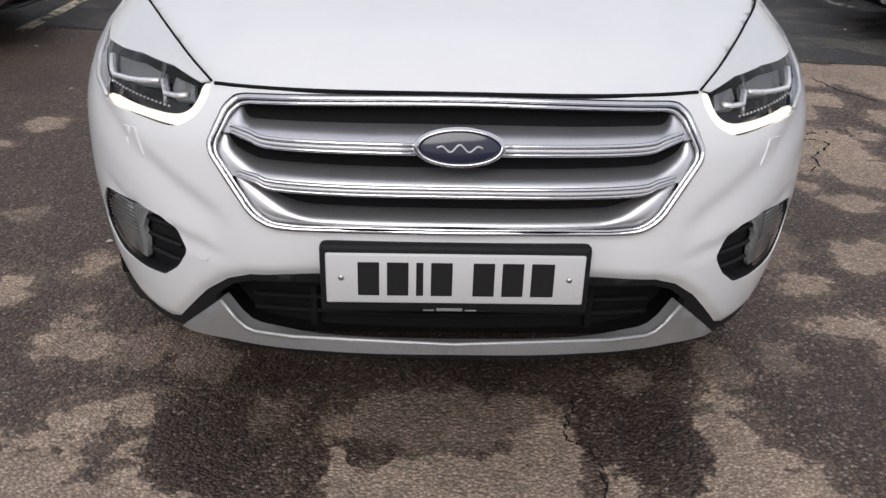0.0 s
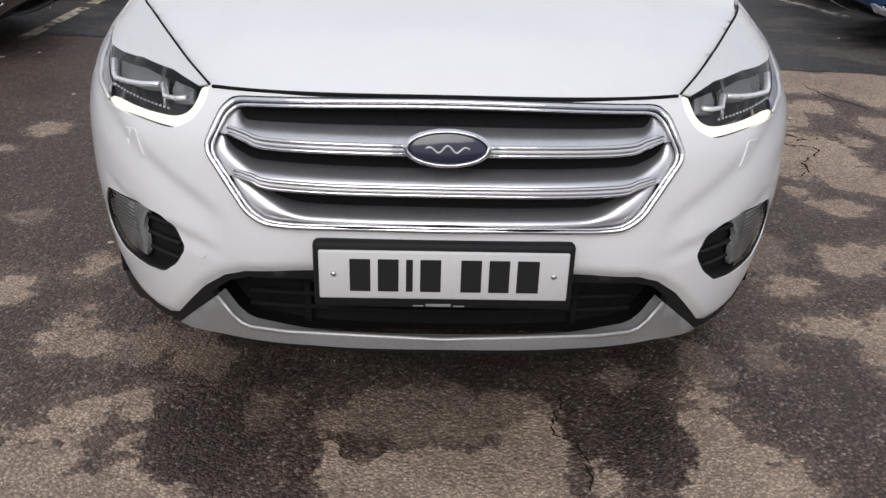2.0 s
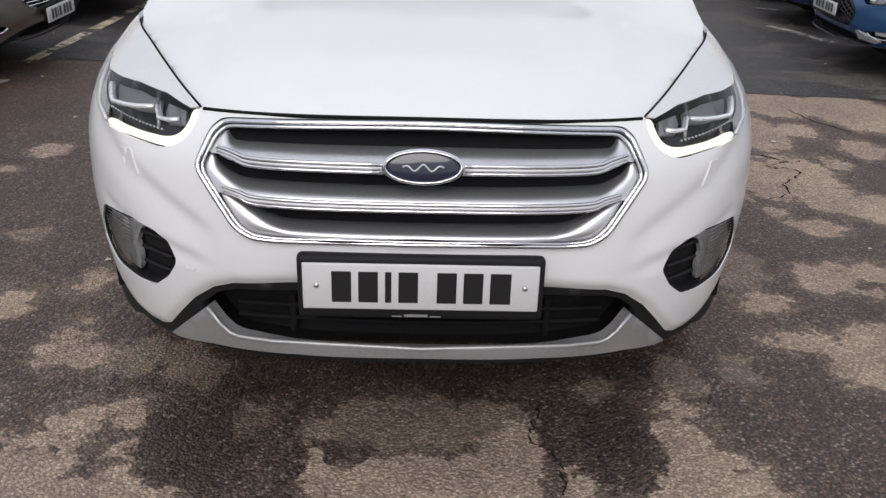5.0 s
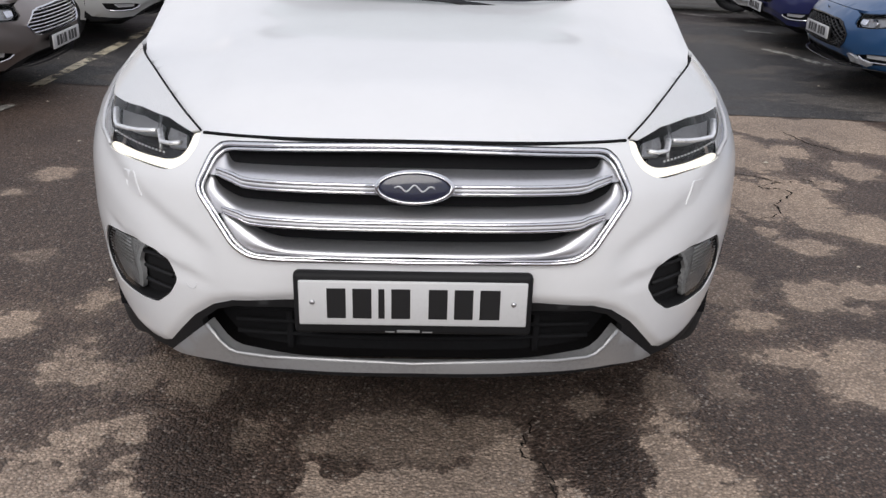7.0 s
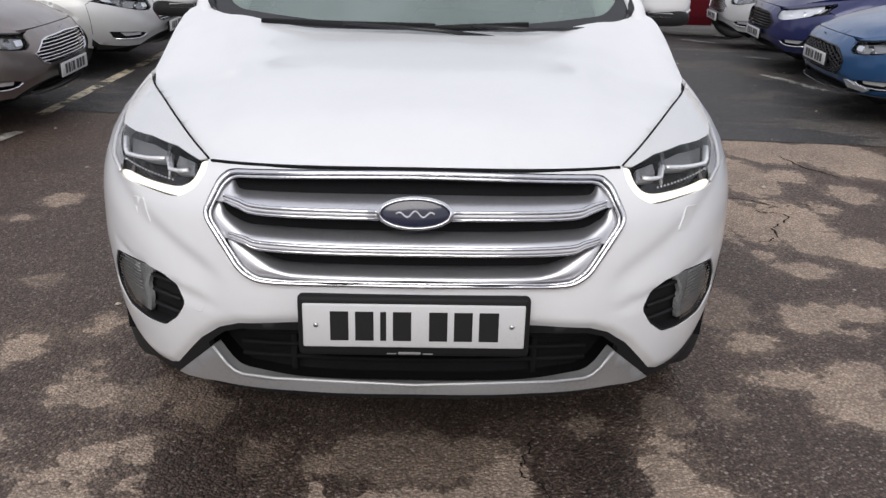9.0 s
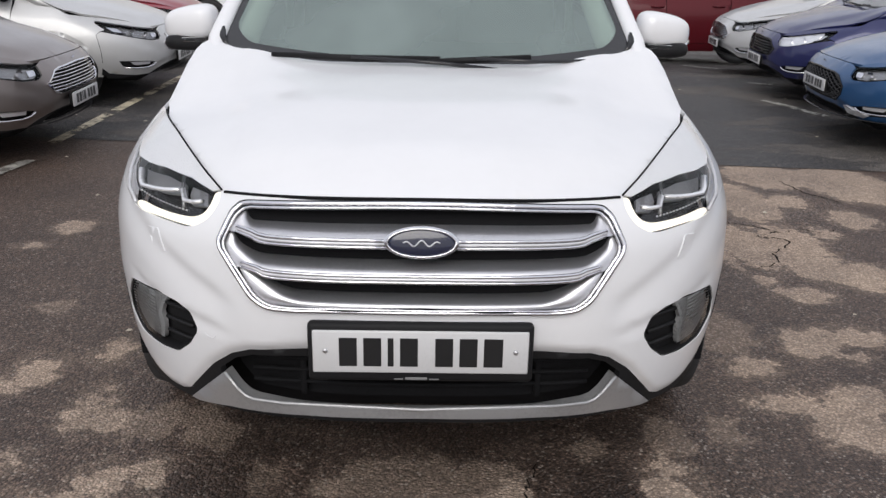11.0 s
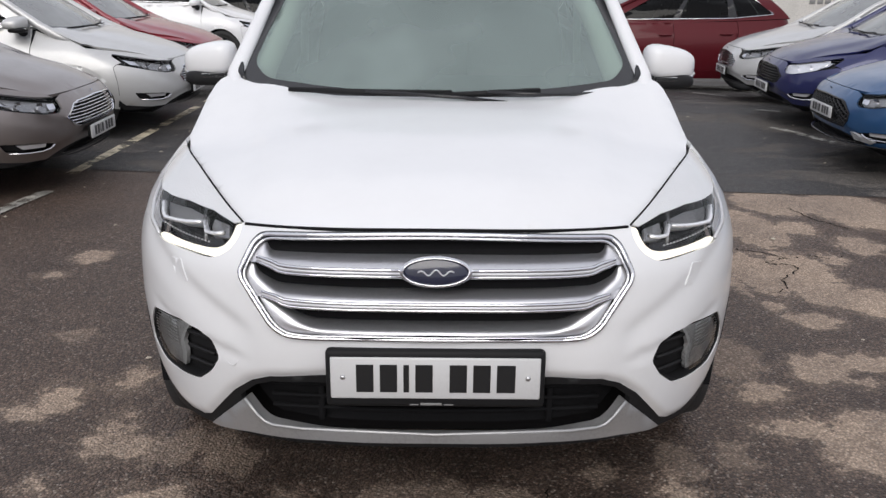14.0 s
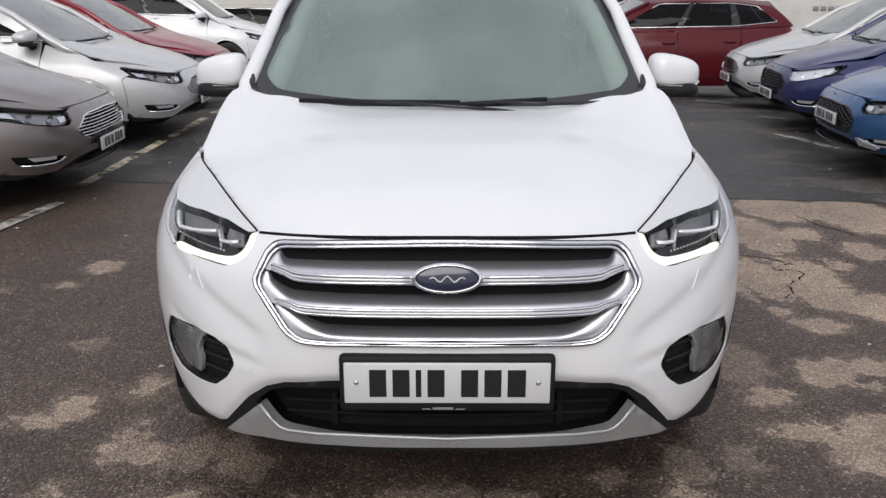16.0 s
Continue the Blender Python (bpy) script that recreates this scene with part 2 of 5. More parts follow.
def smooth_table(*pairs):
    """As table(), through a smooth curve."""
    xs, ys = np.array([p[0] for p in pairs]), np.array([p[1] for p in pairs])
    fine = np.linspace(xs[0], xs[-1], 400)
    vals = np.interp(fine, xs, ys)
    w = np.hanning(41)
    w /= w.sum()
    slope0, slope1 = vals[1] - vals[0], vals[-1] - vals[-2]
    pad = np.concatenate([vals[0] - slope0 * np.arange(20, 0, -1), vals, vals[-1] + slope1 * np.arange(1, 21)])
    vals = np.convolve(pad, w, "valid")
    return lambda v: float(np.interp(v, fine, vals))


# ---- car body shape ----
DIM_SILVER = plain("dim_reflector_silver", (0.30, 0.30, 0.31), 0.25, 0.7)
SMOKED = plain("smoked_reflector", (0.30, 0.30, 0.31), 0.30, 0.6, 0.3, scale=60)
LENGTH, HALF, NOSE = 4.52, 0.917, 0.66
FRONT_AXLE, REAR_AXLE, WHEEL_R, ARCH_R = 0.94, 3.63, 0.345, 0.405


def plan_curve():
    """Half of the body's plan, from the nose's middle round the corner and along the side to the tail's middle."""
    xs = np.linspace(0, 1, 600)
    ys = NOSE * (1 - (1 - xs ** 3) ** (1 / 1.5))
    side = np.linspace(NOSE, LENGTH - 0.45, 60)[1:]
    t = np.linspace(0, math.pi / 2, 60)[1:]
    X = np.concatenate([xs, np.ones(len(side)), np.cos(t) ** 0.55])
    Y = np.concatenate([ys, side, LENGTH - 0.45 + 0.45 * np.sin(t) ** 0.8])
    S = np.concatenate([[0], np.cumsum(np.hypot(np.diff(X) * HALF, np.diff(Y)))])
    return X, Y, S


PX, PY, PS = plan_curve()
lean = smooth_table((0.1, 0.07), (0.25, 0.045), (0.3, 0.035), (0.4, 0.018), (0.5, 0.008), (0.6, 0), (0.7, 0.005), (0.8, 0.02), (0.85, 0.045), (0.9, 0.086), (0.95, 0.17), (1.013, 0.31), (1.12, 0.55))
flank = smooth_table((0.1, 0.86), (0.2, 0.93), (0.3, 0.965), (0.45, 0.99), (0.6, 1.0), (0.75, 0.998), (0.85, 0.976), (0.92, 0.943), (1.0, 0.885), (1.06, 0.82), (1.2, 0.74))


DROOP = 0.0


def ease(t):
    t = min(1.0, max(0.0, t))
    return t * t * (3 - 2 * t)


LOWER_EDGE = [(0.91, 0.41), (0.84, 0.372), (0.80, 0.345), (0.76, 0.327), (0.72, 0.318), (0.645, 0.326), (0.617, 0.342), (0.529, 0.455), (0.475, 0.499), (0.425, 0.519), (0.278, 0.530), (0, 0.531)]


def relief(x, z):
    """How far the nose's pressed shapes lie behind its plain curve: number plate seat, scoop under the lamp, brow over the fog lamp, turned-in lower edge."""
    x = abs(x)
    d = 0.020 * ease((0.44 - x) / 0.16) * ease((0.68 - z) / 0.05) * ease((z - 0.36) / 0.06)
    if 0.40 < x < 0.88 and 0.55 < z < 0.86:
        t = 0.695 + (x - 0.50) * 0.52 - z
        d += 0.009 * ease(t / 0.04) * (1 - ease((t - 0.03) / 0.10)) * ease((x - 0.44) / 0.08) * ease((0.86 - x) / 0.08)
        t = 0.588 + (x - 0.50) * 0.22 - z
        d += 0.007 * ease(t / 0.010) * (1 - ease((t - 0.008) / 0.06)) * ease((x - 0.455) / 0.08) * ease((0.80 - x) / 0.05)
    if z < 0.58:
        best, above = 1.0, False
        for (x1, z1), (x2, z2) in zip(LOWER_EDGE, LOWER_EDGE[1:]):
            k = min(1, max(0, ((x - x1) * (x2 - x1) + (z - z1) * (z2 - z1)) / ((x2 - x1) ** 2 + (z2 - z1) ** 2)))
            r = math.hypot(x - x1 - k * (x2 - x1), z - z1 - k * (z2 - z1))
            if r < best:
                best, above = r, (x2 - x1) * (z - z1) - (z2 - z1) * (x - x1) < 0
        d += 0.018 if not above else 0.018 * max(0, 1 - best / 0.026)
    return d


def skin(s, z):
    """The lower body's surface: s along the plan curve (left of the middle: minus), z up."""
    sg = -1 if s < 0 else 1
    s = abs(s)
    xr, y = float(np.interp(s, PS, PX)), float(np.interp(s, PS, PY))
    w = flank(z)
    k = min(1, max(0, (y - 1.25) / 0.5))
    if z > 0.6:
        w += ((1 - (1 - w) * 0.55) - w) * k
    crease = 0.008 * math.exp(-((z - 0.80) / 0.05) ** 2) * k
    f = min(1, max(0, (1.0 - y) / 0.5))
    f = f * f * (3 - 2 * f)
    r = min(1, max(0, (y - LENGTH + 0.6) / 0.6))
    x = xr * (HALF * w + crease)
    if y < 0.6:
        y += relief(x, z) * ease((0.6 - y) / 0.25)
    z_ = z - DROOP * ease((1.15 - y) / 1.15) * ease((z - 0.32) / 0.33)
    return (sg * x, y + lean(z) * f - r * 0.16 * max(0, z - 0.75) / 0.4, z_)


def sx(x, z):
    """A point of the nose, by its place across the car."""
    s = float(np.interp(abs(x) / (HALF * flank(z)), PX[:600], PS[:600]))
    return (-s if x < 0 else s, z)


def sy(y, z):
    """A point of the right flank, by its place along the car."""
    return (float(np.interp(y, PY, PS)), z)


def on_nose(pts):
    return [sx(x, z) for x, z in pts]


def nose_point(x, z, out=0.0):
    s, z = sx(x, z)
    x, y, z = skin(s, z)
    return (x, y - out, z)


# bonnet: edge and crown along the car
SEAM = [(0.492, 0.901), (0.529, 0.919), (0.61, 0.953), (0.694, 0.977), (0.786, 0.987)]
SEAM = [tuple(p) for p in smooth_line(SEAM, 5)]
seam_y = [skin(*sx(x, z))[1] for x, z in SEAM]
edge_x = table((0.0, 0.47), *[(y, x) for y, (x, z) in zip(seam_y, SEAM)], (0.95, 0.782), (1.3, 0.768))
edge_z = table((0.0, 0.83), *[(y, z) for y, (x, z) in zip(seam_y, SEAM)], (0.95, 1.030), (1.3, 1.135))
crown_z = smooth_table((0.0, 0.895), (0.06, 0.925), (0.12, 0.953), (0.25, 0.99), (0.585, 1.045), (0.85, 1.078), (1.09, 1.098), (1.4, 1.12))


fx_ = np.linspace(0, 0.8, 60)
fy_ = np.array([float(np.interp(float(np.interp(v / (HALF * flank(0.91)), PX[:600], PS[:600])), PS, PY)) + lean(0.905 - 0.030 * v * v) for v in fx_])
front_y = lambda v: float(np.interp(v, fx_, fy_))


def bonnet(x, y):
    e, zc, ze = edge_x(y), crown_z(y), edge_z(y)
    r = min(1.0, abs(x) / e)
    ridge = 0.022 / (1 + math.exp((abs(x) - 0.415 - 0.175 * y) / 0.017)) * min(1, max(0, y / 0.3)) - 0.022
    z = zc - (zc - ze - 0.01) * r ** 2.3 + ridge
    zf = 0.906 - 0.030 * x * x
    d = max(0.0, y - front_y(abs(x)))
    z += (zf - z) * math.exp(-d / 0.045)
    z += 0.055 * ease((abs(x) - 0.30) / 0.48) * ease((y - 0.66) / 0.58)
    over = max(0.0, abs(x) - e)
    z -= over * 0.5 + over * over * 9
    return (x, y, z - DROOP * ease((1.15 - y) / 1.15))


# greenhouse: t along the side from the front pillar to the tail, v from the waist up to the roof
base_y, top_y = table((0, 1.25), (1, 4.28)), table((0, 2.0), (1, 3.98))
base_z, top_z = table((0, 1.15), (0.3, 1.13), (1, 1.22)), smooth_table((0, 1.585), (0.35, 1.635), (0.7, 1.61), (1, 1.53))
base_x, top_x = smooth_table((0, 0.735), (0.12, 0.80), (0.7, 0.80), (1, 0.72)), smooth_table((0, 0.575), (0.5, 0.60), (1, 0.55))


def side_glass(t, v):
    bulge = 0.035 * math.sin(math.pi * min(1, max(0, v)))
    return (base_x(t) + (top_x(t) - base_x(t)) * v + bulge, base_y(t) + (top_y(t) - base_y(t)) * v, base_z(t) + (top_z(t) - base_z(t)) * v + bulge * 0.4)


def screen(u, v):
    """Windscreen: u across from -1 to 1, v up."""
    a, b = Vector((0.735 * u, 1.25, 1.15)), Vector((0.575 * u, 2.0, 1.585))
    p = a.lerp(b, v)
    c = 1 - min(1.2, u * u)
    return (p.x, p.y - c * (0.17 - 0.05 * v), p.z + c * (0.07 * v - 0.05 * (1 - v)) + 0.03 * math.sin(math.pi * min(1, max(0, v))))


def roof(u, t):
    x, y, z = top_x(t) * u, top_y(t), top_z(t)
    c = 1 - min(1.2, u * u)
    f = max(0, 1 - t / 0.12)
    g = max(0, (t - 0.88) / 0.12)
    return (x, y - c * 0.12 * f + c * 0.10 * g, z + c * 0.07)


def tail_glass(u, v):
    a, b = Vector((0.72 * u, 4.28, 1.22)), Vector((0.55 * u, 3.98, 1.53))
    p = a.lerp(b, v)
    c = 1 - min(1.2, u * u)
    return (p.x, p.y + c * (0.16 - 0.06 * v), p.z + c * 0.07 * v)


def arch(yc, a0, a1, r=ARCH_R, n=14):
    return [(yc + r * math.cos(radians(a)), 0.36 + r * math.sin(radians(a))) for a in np.linspace(a0, a1, n)]


# outlines of the nose, right halves (across, up)
SUV = dict(
    grille=[(x, 0.902 - 0.068 * x * x) for x in (0, 0.06, 0.12, 0.18, 0.24, 0.30, 0.36, 0.42)] + [(0.44, 0.886), (0.462, 0.868), (0.499, 0.792), (0.412, 0.668), (0.375, 0.645), (0.32, 0.640), (0, 0.645)],
    grille_in=[(x * 0.975, 0.8895 - 0.072 * x * x) for x in (0, 0.06, 0.12, 0.18, 0.24, 0.30, 0.36, 0.42)] + [(0.427, 0.8725), (0.446, 0.857), (0.479, 0.793), (0.398, 0.680), (0.366, 0.658), (0.318, 0.653), (0, 0.659)],
    lamp=[(0.494, 0.899), (0.497, 0.876), (0.512, 0.852), (0.533, 0.833), (0.576, 0.815), (0.661, 0.814), (0.761, 0.811), (0.815, 0.828), (0.830, 0.865), (0.828, 0.914), (0.817, 0.955), (0.803, 0.978)] + [(x - 0.001, z - 0.002) for x, z in SEAM[:0:-1]],
    fog=[(0.792, 0.608), (0.68, 0.622), (0.616, 0.617), (0.583, 0.598), (0.561, 0.553), (0.59, 0.505), (0.635, 0.463), (0.69, 0.453), (0.78, 0.449), (0.835, 0.480), (0.828, 0.536)],
    lower=[(0.84, 0.372), (0.80, 0.345), (0.76, 0.327), (0.70, 0.317), (0.645, 0.326), (0.617, 0.342), (0.529, 0.455), (0.475, 0.499), (0.425, 0.519), (0.278, 0.530), (0, 0.531)],
    intake=[(0, 0.516), (0.42, 0.507), (0.465, 0.490), (0.512, 0.447), (0.508, 0.425), (0.475, 0.385), (0.44, 0.360), (0.343, 0.362), (0, 0.362)],
    plate_z=0.552, plate_y=0.0)
SUV["lamp"] = [tuple(p) for p in smooth_line(SUV["lamp"][:7], 4)] + SUV["lamp"][7:]
HATCH = dict(
    grille=[(0, 0.845), (0.30, 0.835), (0.37, 0.82), (0.475, 0.728), (0.42, 0.655), (0.35, 0.638), (0, 0.635)],
    grille_in=[(0, 0.836), (0.295, 0.826), (0.362, 0.812), (0.460, 0.729), (0.41, 0.664), (0.345, 0.648), (0, 0.645)],
    lamp=[(0.47, 0.872), (0.485, 0.80), (0.52, 0.768), (0.62, 0.768), (0.80, 0.815), (0.83, 0.860), (0.815, 0.92), (0.78, 0.948), (0.70, 0.925), (0.58, 0.895)],
    fog=[(0.83, 0.525), (0.66, 0.52), (0.58, 0.49), (0.60, 0.435), (0.64, 0.40), (0.72, 0.395), (0.80, 0.42)],
    lower=[(0.84, 0.34), (0.76, 0.315), (0.70, 0.305), (0.60, 0.31), (0.52, 0.37), (0.44, 0.415), (0.38, 0.43), (0.25, 0.435), (0, 0.435)],
    intake=[(0, 0.422), (0.37, 0.416), (0.425, 0.398), (0.49, 0.35), (0.50, 0.322), (0.44, 0.305), (0, 0.305)],
    plate_z=0.458, plate_y=-0.012)


SPORT = dict(HATCH,
    grille=[(0, 0.822), (0.31, 0.812), (0.37, 0.795), (0.46, 0.70), (0.455, 0.62), (0.40, 0.535), (0.34, 0.515), (0, 0.51)],
    grille_in=[(0, 0.812), (0.305, 0.802), (0.36, 0.787), (0.448, 0.698), (0.443, 0.624), (0.392, 0.545), (0.335, 0.526), (0, 0.521)],
    fog=[(0.83, 0.525), (0.66, 0.52), (0.56, 0.485), (0.50, 0.42), (0.54, 0.375), (0.66, 0.36), (0.80, 0.40)],
    plate_z=0.56)


def bumper_outline(st):
    """Round the bumper from the top middle: lamp's lower edge, wheel arch, lower edge."""
    lamp = st["lamp"]
    k = max(range(len(lamp)), key=lambda i: lamp[i][0])
    g = st["grille"]
    top = [(0, g[0][1] + 0.001), (0.25, 0.899), (lamp[0][0] - 0.045, lamp[0][1] + 0.001)] if g[0][1] > 0.88 else [(0, 0.905), (0.25, 0.903), (0.40, 0.897)]
    half = on_nose(top + lamp[:k]) + [sy(0.50, 0.835), sy(0.548, 0.80)]
    half += [sy(y, z) for y, z in arch(FRONT_AXLE, 167, 176, ARCH_R + 0.02, 4)]
    half += on_nose(st["lower"])
    return both(half)


def number_plate(car, st, dealer):
    z, y = st["plate_z"], st["plate_y"]
    w, lo, hi = (0.273, 0.083, 0.072) if dealer else (0.25, 0.05, 0.05)
    holder = part("plate_holder", *block(-w, w, y + 0.004, y + 0.034, z - lo, z + hi, 0.012, 3), BLACK, car, "black plastic number plate surround")
    plate = part("number_plate", *block(-0.26, 0.26, y - 0.003, y + 0.006, z - 0.0555, z + 0.0555, 0.008, 2), PLATE, holder, "white number plate")
    x = -0.196
    for i, w in enumerate((0.043, 0.043, 0.014, 0.043, 0.043, 0.043, 0.046)):
        x += 0.026 if i == 4 else 0
        part("character_bar", *block(x, x + w, y - 0.0042, y - 0.0025, z - 0.037, z + 0.038, 0.001, 1), INK, holder, smooth=False)
        x += w + 0.0155
    for sgn in (-1, 1):
        part("plate_screw", *moved(lathe([(0, -0.003), (0.005, -0.0025), (0.0065, 0), (0.0065, 0.004)], 12), pose(sgn * 0.229, y - 0.004, z + 0.003, 0, 0, 90)), ALLOY, holder)
    if dealer:
        for x0, x1, h in ((-0.064, -0.042, 0.0025), (-0.037, 0.016, 0.006), (0.021, 0.045, 0.0025)):
            part("dealer_bar", *block(x0, x1, y + 0.0015, y + 0.0045, z - 0.075, z - 0.075 + h, 0.0006, 1), GREY_INK, holder, "small pale lettering strip", smooth=False)


def grille_bar(x0, x1, z_in, z_tip, tip, out):
    """Right-hand bar from x0 outwards, its last stretch bent upwards; chrome bead over a broad satin blade."""
    xs = [x0, (x0 + x1) / 2, x1 - tip, x1 - tip * 0.5, x1]
    zs = [z_in, z_in - 0.001, z_in - 0.001, (z_in + z_tip) / 2, z_tip]
    return [tuple(p) for p in smooth_line([nose_point(x, z, out) for x, z in zip(xs, zs)], 4)]


def suv_grille(car):
    """Hexagonal chrome-framed grille with two full-width bars and an oval badge."""
    outer, inner = rounded(both(SUV["grille"]), 0.02, 5), rounded(both(SUV["grille_in"]), 0.018, 5)
    frame_ob = part("grille_frame", *panel(on_nose(outer), skin, [on_nose(inner)], 0.03, 0.014, 0.003), GLOSS_BLACK, car, "bright chrome hexagonal grille frame on a black channel")
    ring = lambda f: rounded(both([(a[0] + (b[0] - a[0]) * f, a[1] + (b[1] - a[1]) * f) for a, b in zip(SUV["grille"], SUV["grille_in"])]), 0.02, 5)
    for f, rad in ((0.30, 0.0058), (0.88, 0.0032)):
        mid = ring(f)
        part("chrome_bead", *tube([nose_point(x, z, 0.0045) for x, z in mid + mid[:1]], rad, 10), CHROME, frame_ob)
    part("bonnet_gap", *tube([nose_point(0.485 * k / 12, 0.9055 - 0.030 * (0.485 * k / 12) ** 2, 0.0005) for k in range(-12, 13)], 0.0042, 6), VOID, car)
    part("grille_backing", *panel(on_nose(inner), skin, [], 0.05, 0.0, -0.21), VOID, car)
    # hollow satin scoops: each runs back from a chrome bar and closes towards its ends; the black upper part is painted
    # shade
    edge = table((0.640, 0.352), (0.655, 0.374), (0.680, 0.398), (0.760, 0.457), (0.793, 0.4775), (0.822, 0.466), (0.856, 0.447), (0.885, 0.425))
    slots = (("upper_scoop", 0.822, 0.444, lambda v: 0.886 - 0.072 * v * v, 0.87), ("middle_scoop", 0.742, 0.430, lambda v: 0.806, 0.82), ("lower_scoop", 0.6545, 0.0, lambda v: 0.726, 0.70))
    for nm, lip, reach, ceil, begin in slots:
        m, k = 96, 15
        rows_lo, rows_hi = [], []
        for i in range(m + 1):
            v = 2 * i / m - 1
            v = math.copysign(1 - (1 - abs(v)) ** 1.2, v)
            wide = 1 - ease((abs(v) - begin) / (0.99 - begin))
            high = ceil(v * 0.44) + (0.016 * (1 - wide) if lip < 0.8 else 0) - lip
            deep, split = 0.85 * high * wide + 0.012 * (1 - wide), 0.33 + 0.65 * (1 - wide) ** 1.5
            spot = lambda f, d: (lambda z: Vector(nose_point(v * edge(z), z, -0.003)) + Vector((0, d, 0)))(lip + f * high)
            rows_lo += [spot(split * math.sin(radians(6 * q)), deep * (1 - math.cos(radians(6 * q)))) for q in range(k + 1)]
            rows_hi += [spot(split + (0.998 - split) * q / 4, deep) for q in range(5)] + [spot(0.999, 0)]
        quads = lambda w: [(i * w + q, (i + 1) * w + q, (i + 1) * w + q + 1, i * w + q + 1) for i in range(m) for q in range(w - 1)]
        scoop_ob = part(nm, rows_lo, quads(k + 1), SCOOP, car, "satin silver grille scoop with chrome-edged bar")
        # black colour here darkens the scoop's upper part as its own shade would
        part("recess", rows_hi, quads(6), VOID, scoop_ob)
        if not reach:
            continue
        gap = 0.083 if nm == "upper_scoop" else 0.0
        # black rod between the beads: dark ground reflection in the chrome, put in as colour
        for nm2, dz, up, rad, out, mat in (("chrome_bead", 0.0030, 0.017, 0.0044, 0.007, CHROME), ("bar_dark_reflection", -0.0045, 0.011, 0.0078, 0.001, INK), ("bar_face", -0.0045, 0.011, 0.0040, 0.0065, SATIN), ("chrome_bead", -0.0125, 0.005, 0.0040, 0.005, CHROME)):
            right = grille_bar(gap, reach, lip + dz, lip + up, 0.075, out)
            rads = [rad if q < len(right) - 3 else rad * (0.85, 0.7, 0.5)[q - len(right) + 3] for q in range(len(right))]
            left = [(-x, y, z) for x, y, z in right]
            if gap:
                part(nm2, *tube(right, rads, 10), mat, scoop_ob)
                part(nm2, *tube(left, rads, 10), mat, scoop_ob)
            else:
                part(nm2, *tube(left[:0:-1] + right, rads[:0:-1] + rads, 10), mat, scoop_ob)
    # badge
    ym = nose_point(0, 0.822)[1] - 0.012
    def dome(cx, cz, a, b, depth, y):
        V, m = [(cx, y - depth, cz)], 48
        for r in (0.35, 0.7, 0.9, 1.0):
            V += [(cx + a * r * math.cos(2 * math.pi * i / m), y - depth * (1 - r ** 3), cz + b * r * math.sin(2 * math.pi * i / m)) for i in range(m)]
        V += [(cx + a * math.cos(2 * math.pi * i / m), y + 0.02, cz + b * math.sin(2 * math.pi * i / m)) for i in range(m)]
        Fs = [(0, 1 + i, 1 + (i + 1) % m) for i in range(m)]
        Fs += [(1 + j * m + i, 1 + (j + 1) * m + i, 1 + (j + 1) * m + (i + 1) % m, 1 + j * m + (i + 1) % m) for j in range(4) for i in range(m)]
        return V, [q for q in Fs]
    lean_back = Matrix.Translation((0, ym, 0.824)) @ Matrix.Rotation(radians(-14), 4, "X")
    badge = part("oval_badge", *moved(dome(0, 0, 0.088, 0.0385, 0.006, 0), lean_back), CHROME, car, "chrome-rimmed oval badge")
    part("badge_face", *moved(dome(0, 0, 0.0785, 0.0315, 0.004, -0.0055), lean_back), NAVY_ENAMEL, badge, "dark navy enamel oval")
    part("badge_rim", *moved(tube([(0.0800 * math.cos(a), -0.0065, 0.0330 * math.sin(a)) for a in np.linspace(0, 2 * math.pi, 41)], 0.0026, 6), lean_back), CHROME, badge)
    wave = [(0.092 * (k / 36 - 0.5), -0.0098 - 0.001 * math.cos(math.pi * (k / 36 - 0.5)), 0.0072 * math.sin(k / 36 * 5 * math.pi) * math.cos(math.pi * (k / 36 - 0.5)) ** 0.5 - 0.001) for k in range(1, 36)]
    part("badge_stroke", *moved(tube(wave, 0.0019, 6), lean_back), SATIN, badge, "plain wavy silver stroke")


def hatch_grille(car, st, bars, mat, bar_mat):
    outer, inner = both(st["grille"]), both(st["grille_in"])
    part("grille_frame", *panel(on_nose(outer), skin, [on_nose(inner)], 0.04, 0.03, 0.008), mat, car, "grille frame")
    part("grille_backing", *panel(on_nose(inner), skin, [], 0.06, 0.0, -0.04), VOID, car)
    z0, z1 = st["grille_in"][-1][1], st["grille_in"][0][1]
    side = table(*sorted((z, x) for x, z in st["grille_in"] if x > 0.25))
    for z in np.linspace(z0 + 0.02, z1 - 0.02, bars):
        w = side(z) - 0.004
        part("grille_bar", *tube([nose_point(w * k / 6, z, -0.004) for k in range(-6, 7)], 0.0062, 6, 0.9), bar_mat, car)


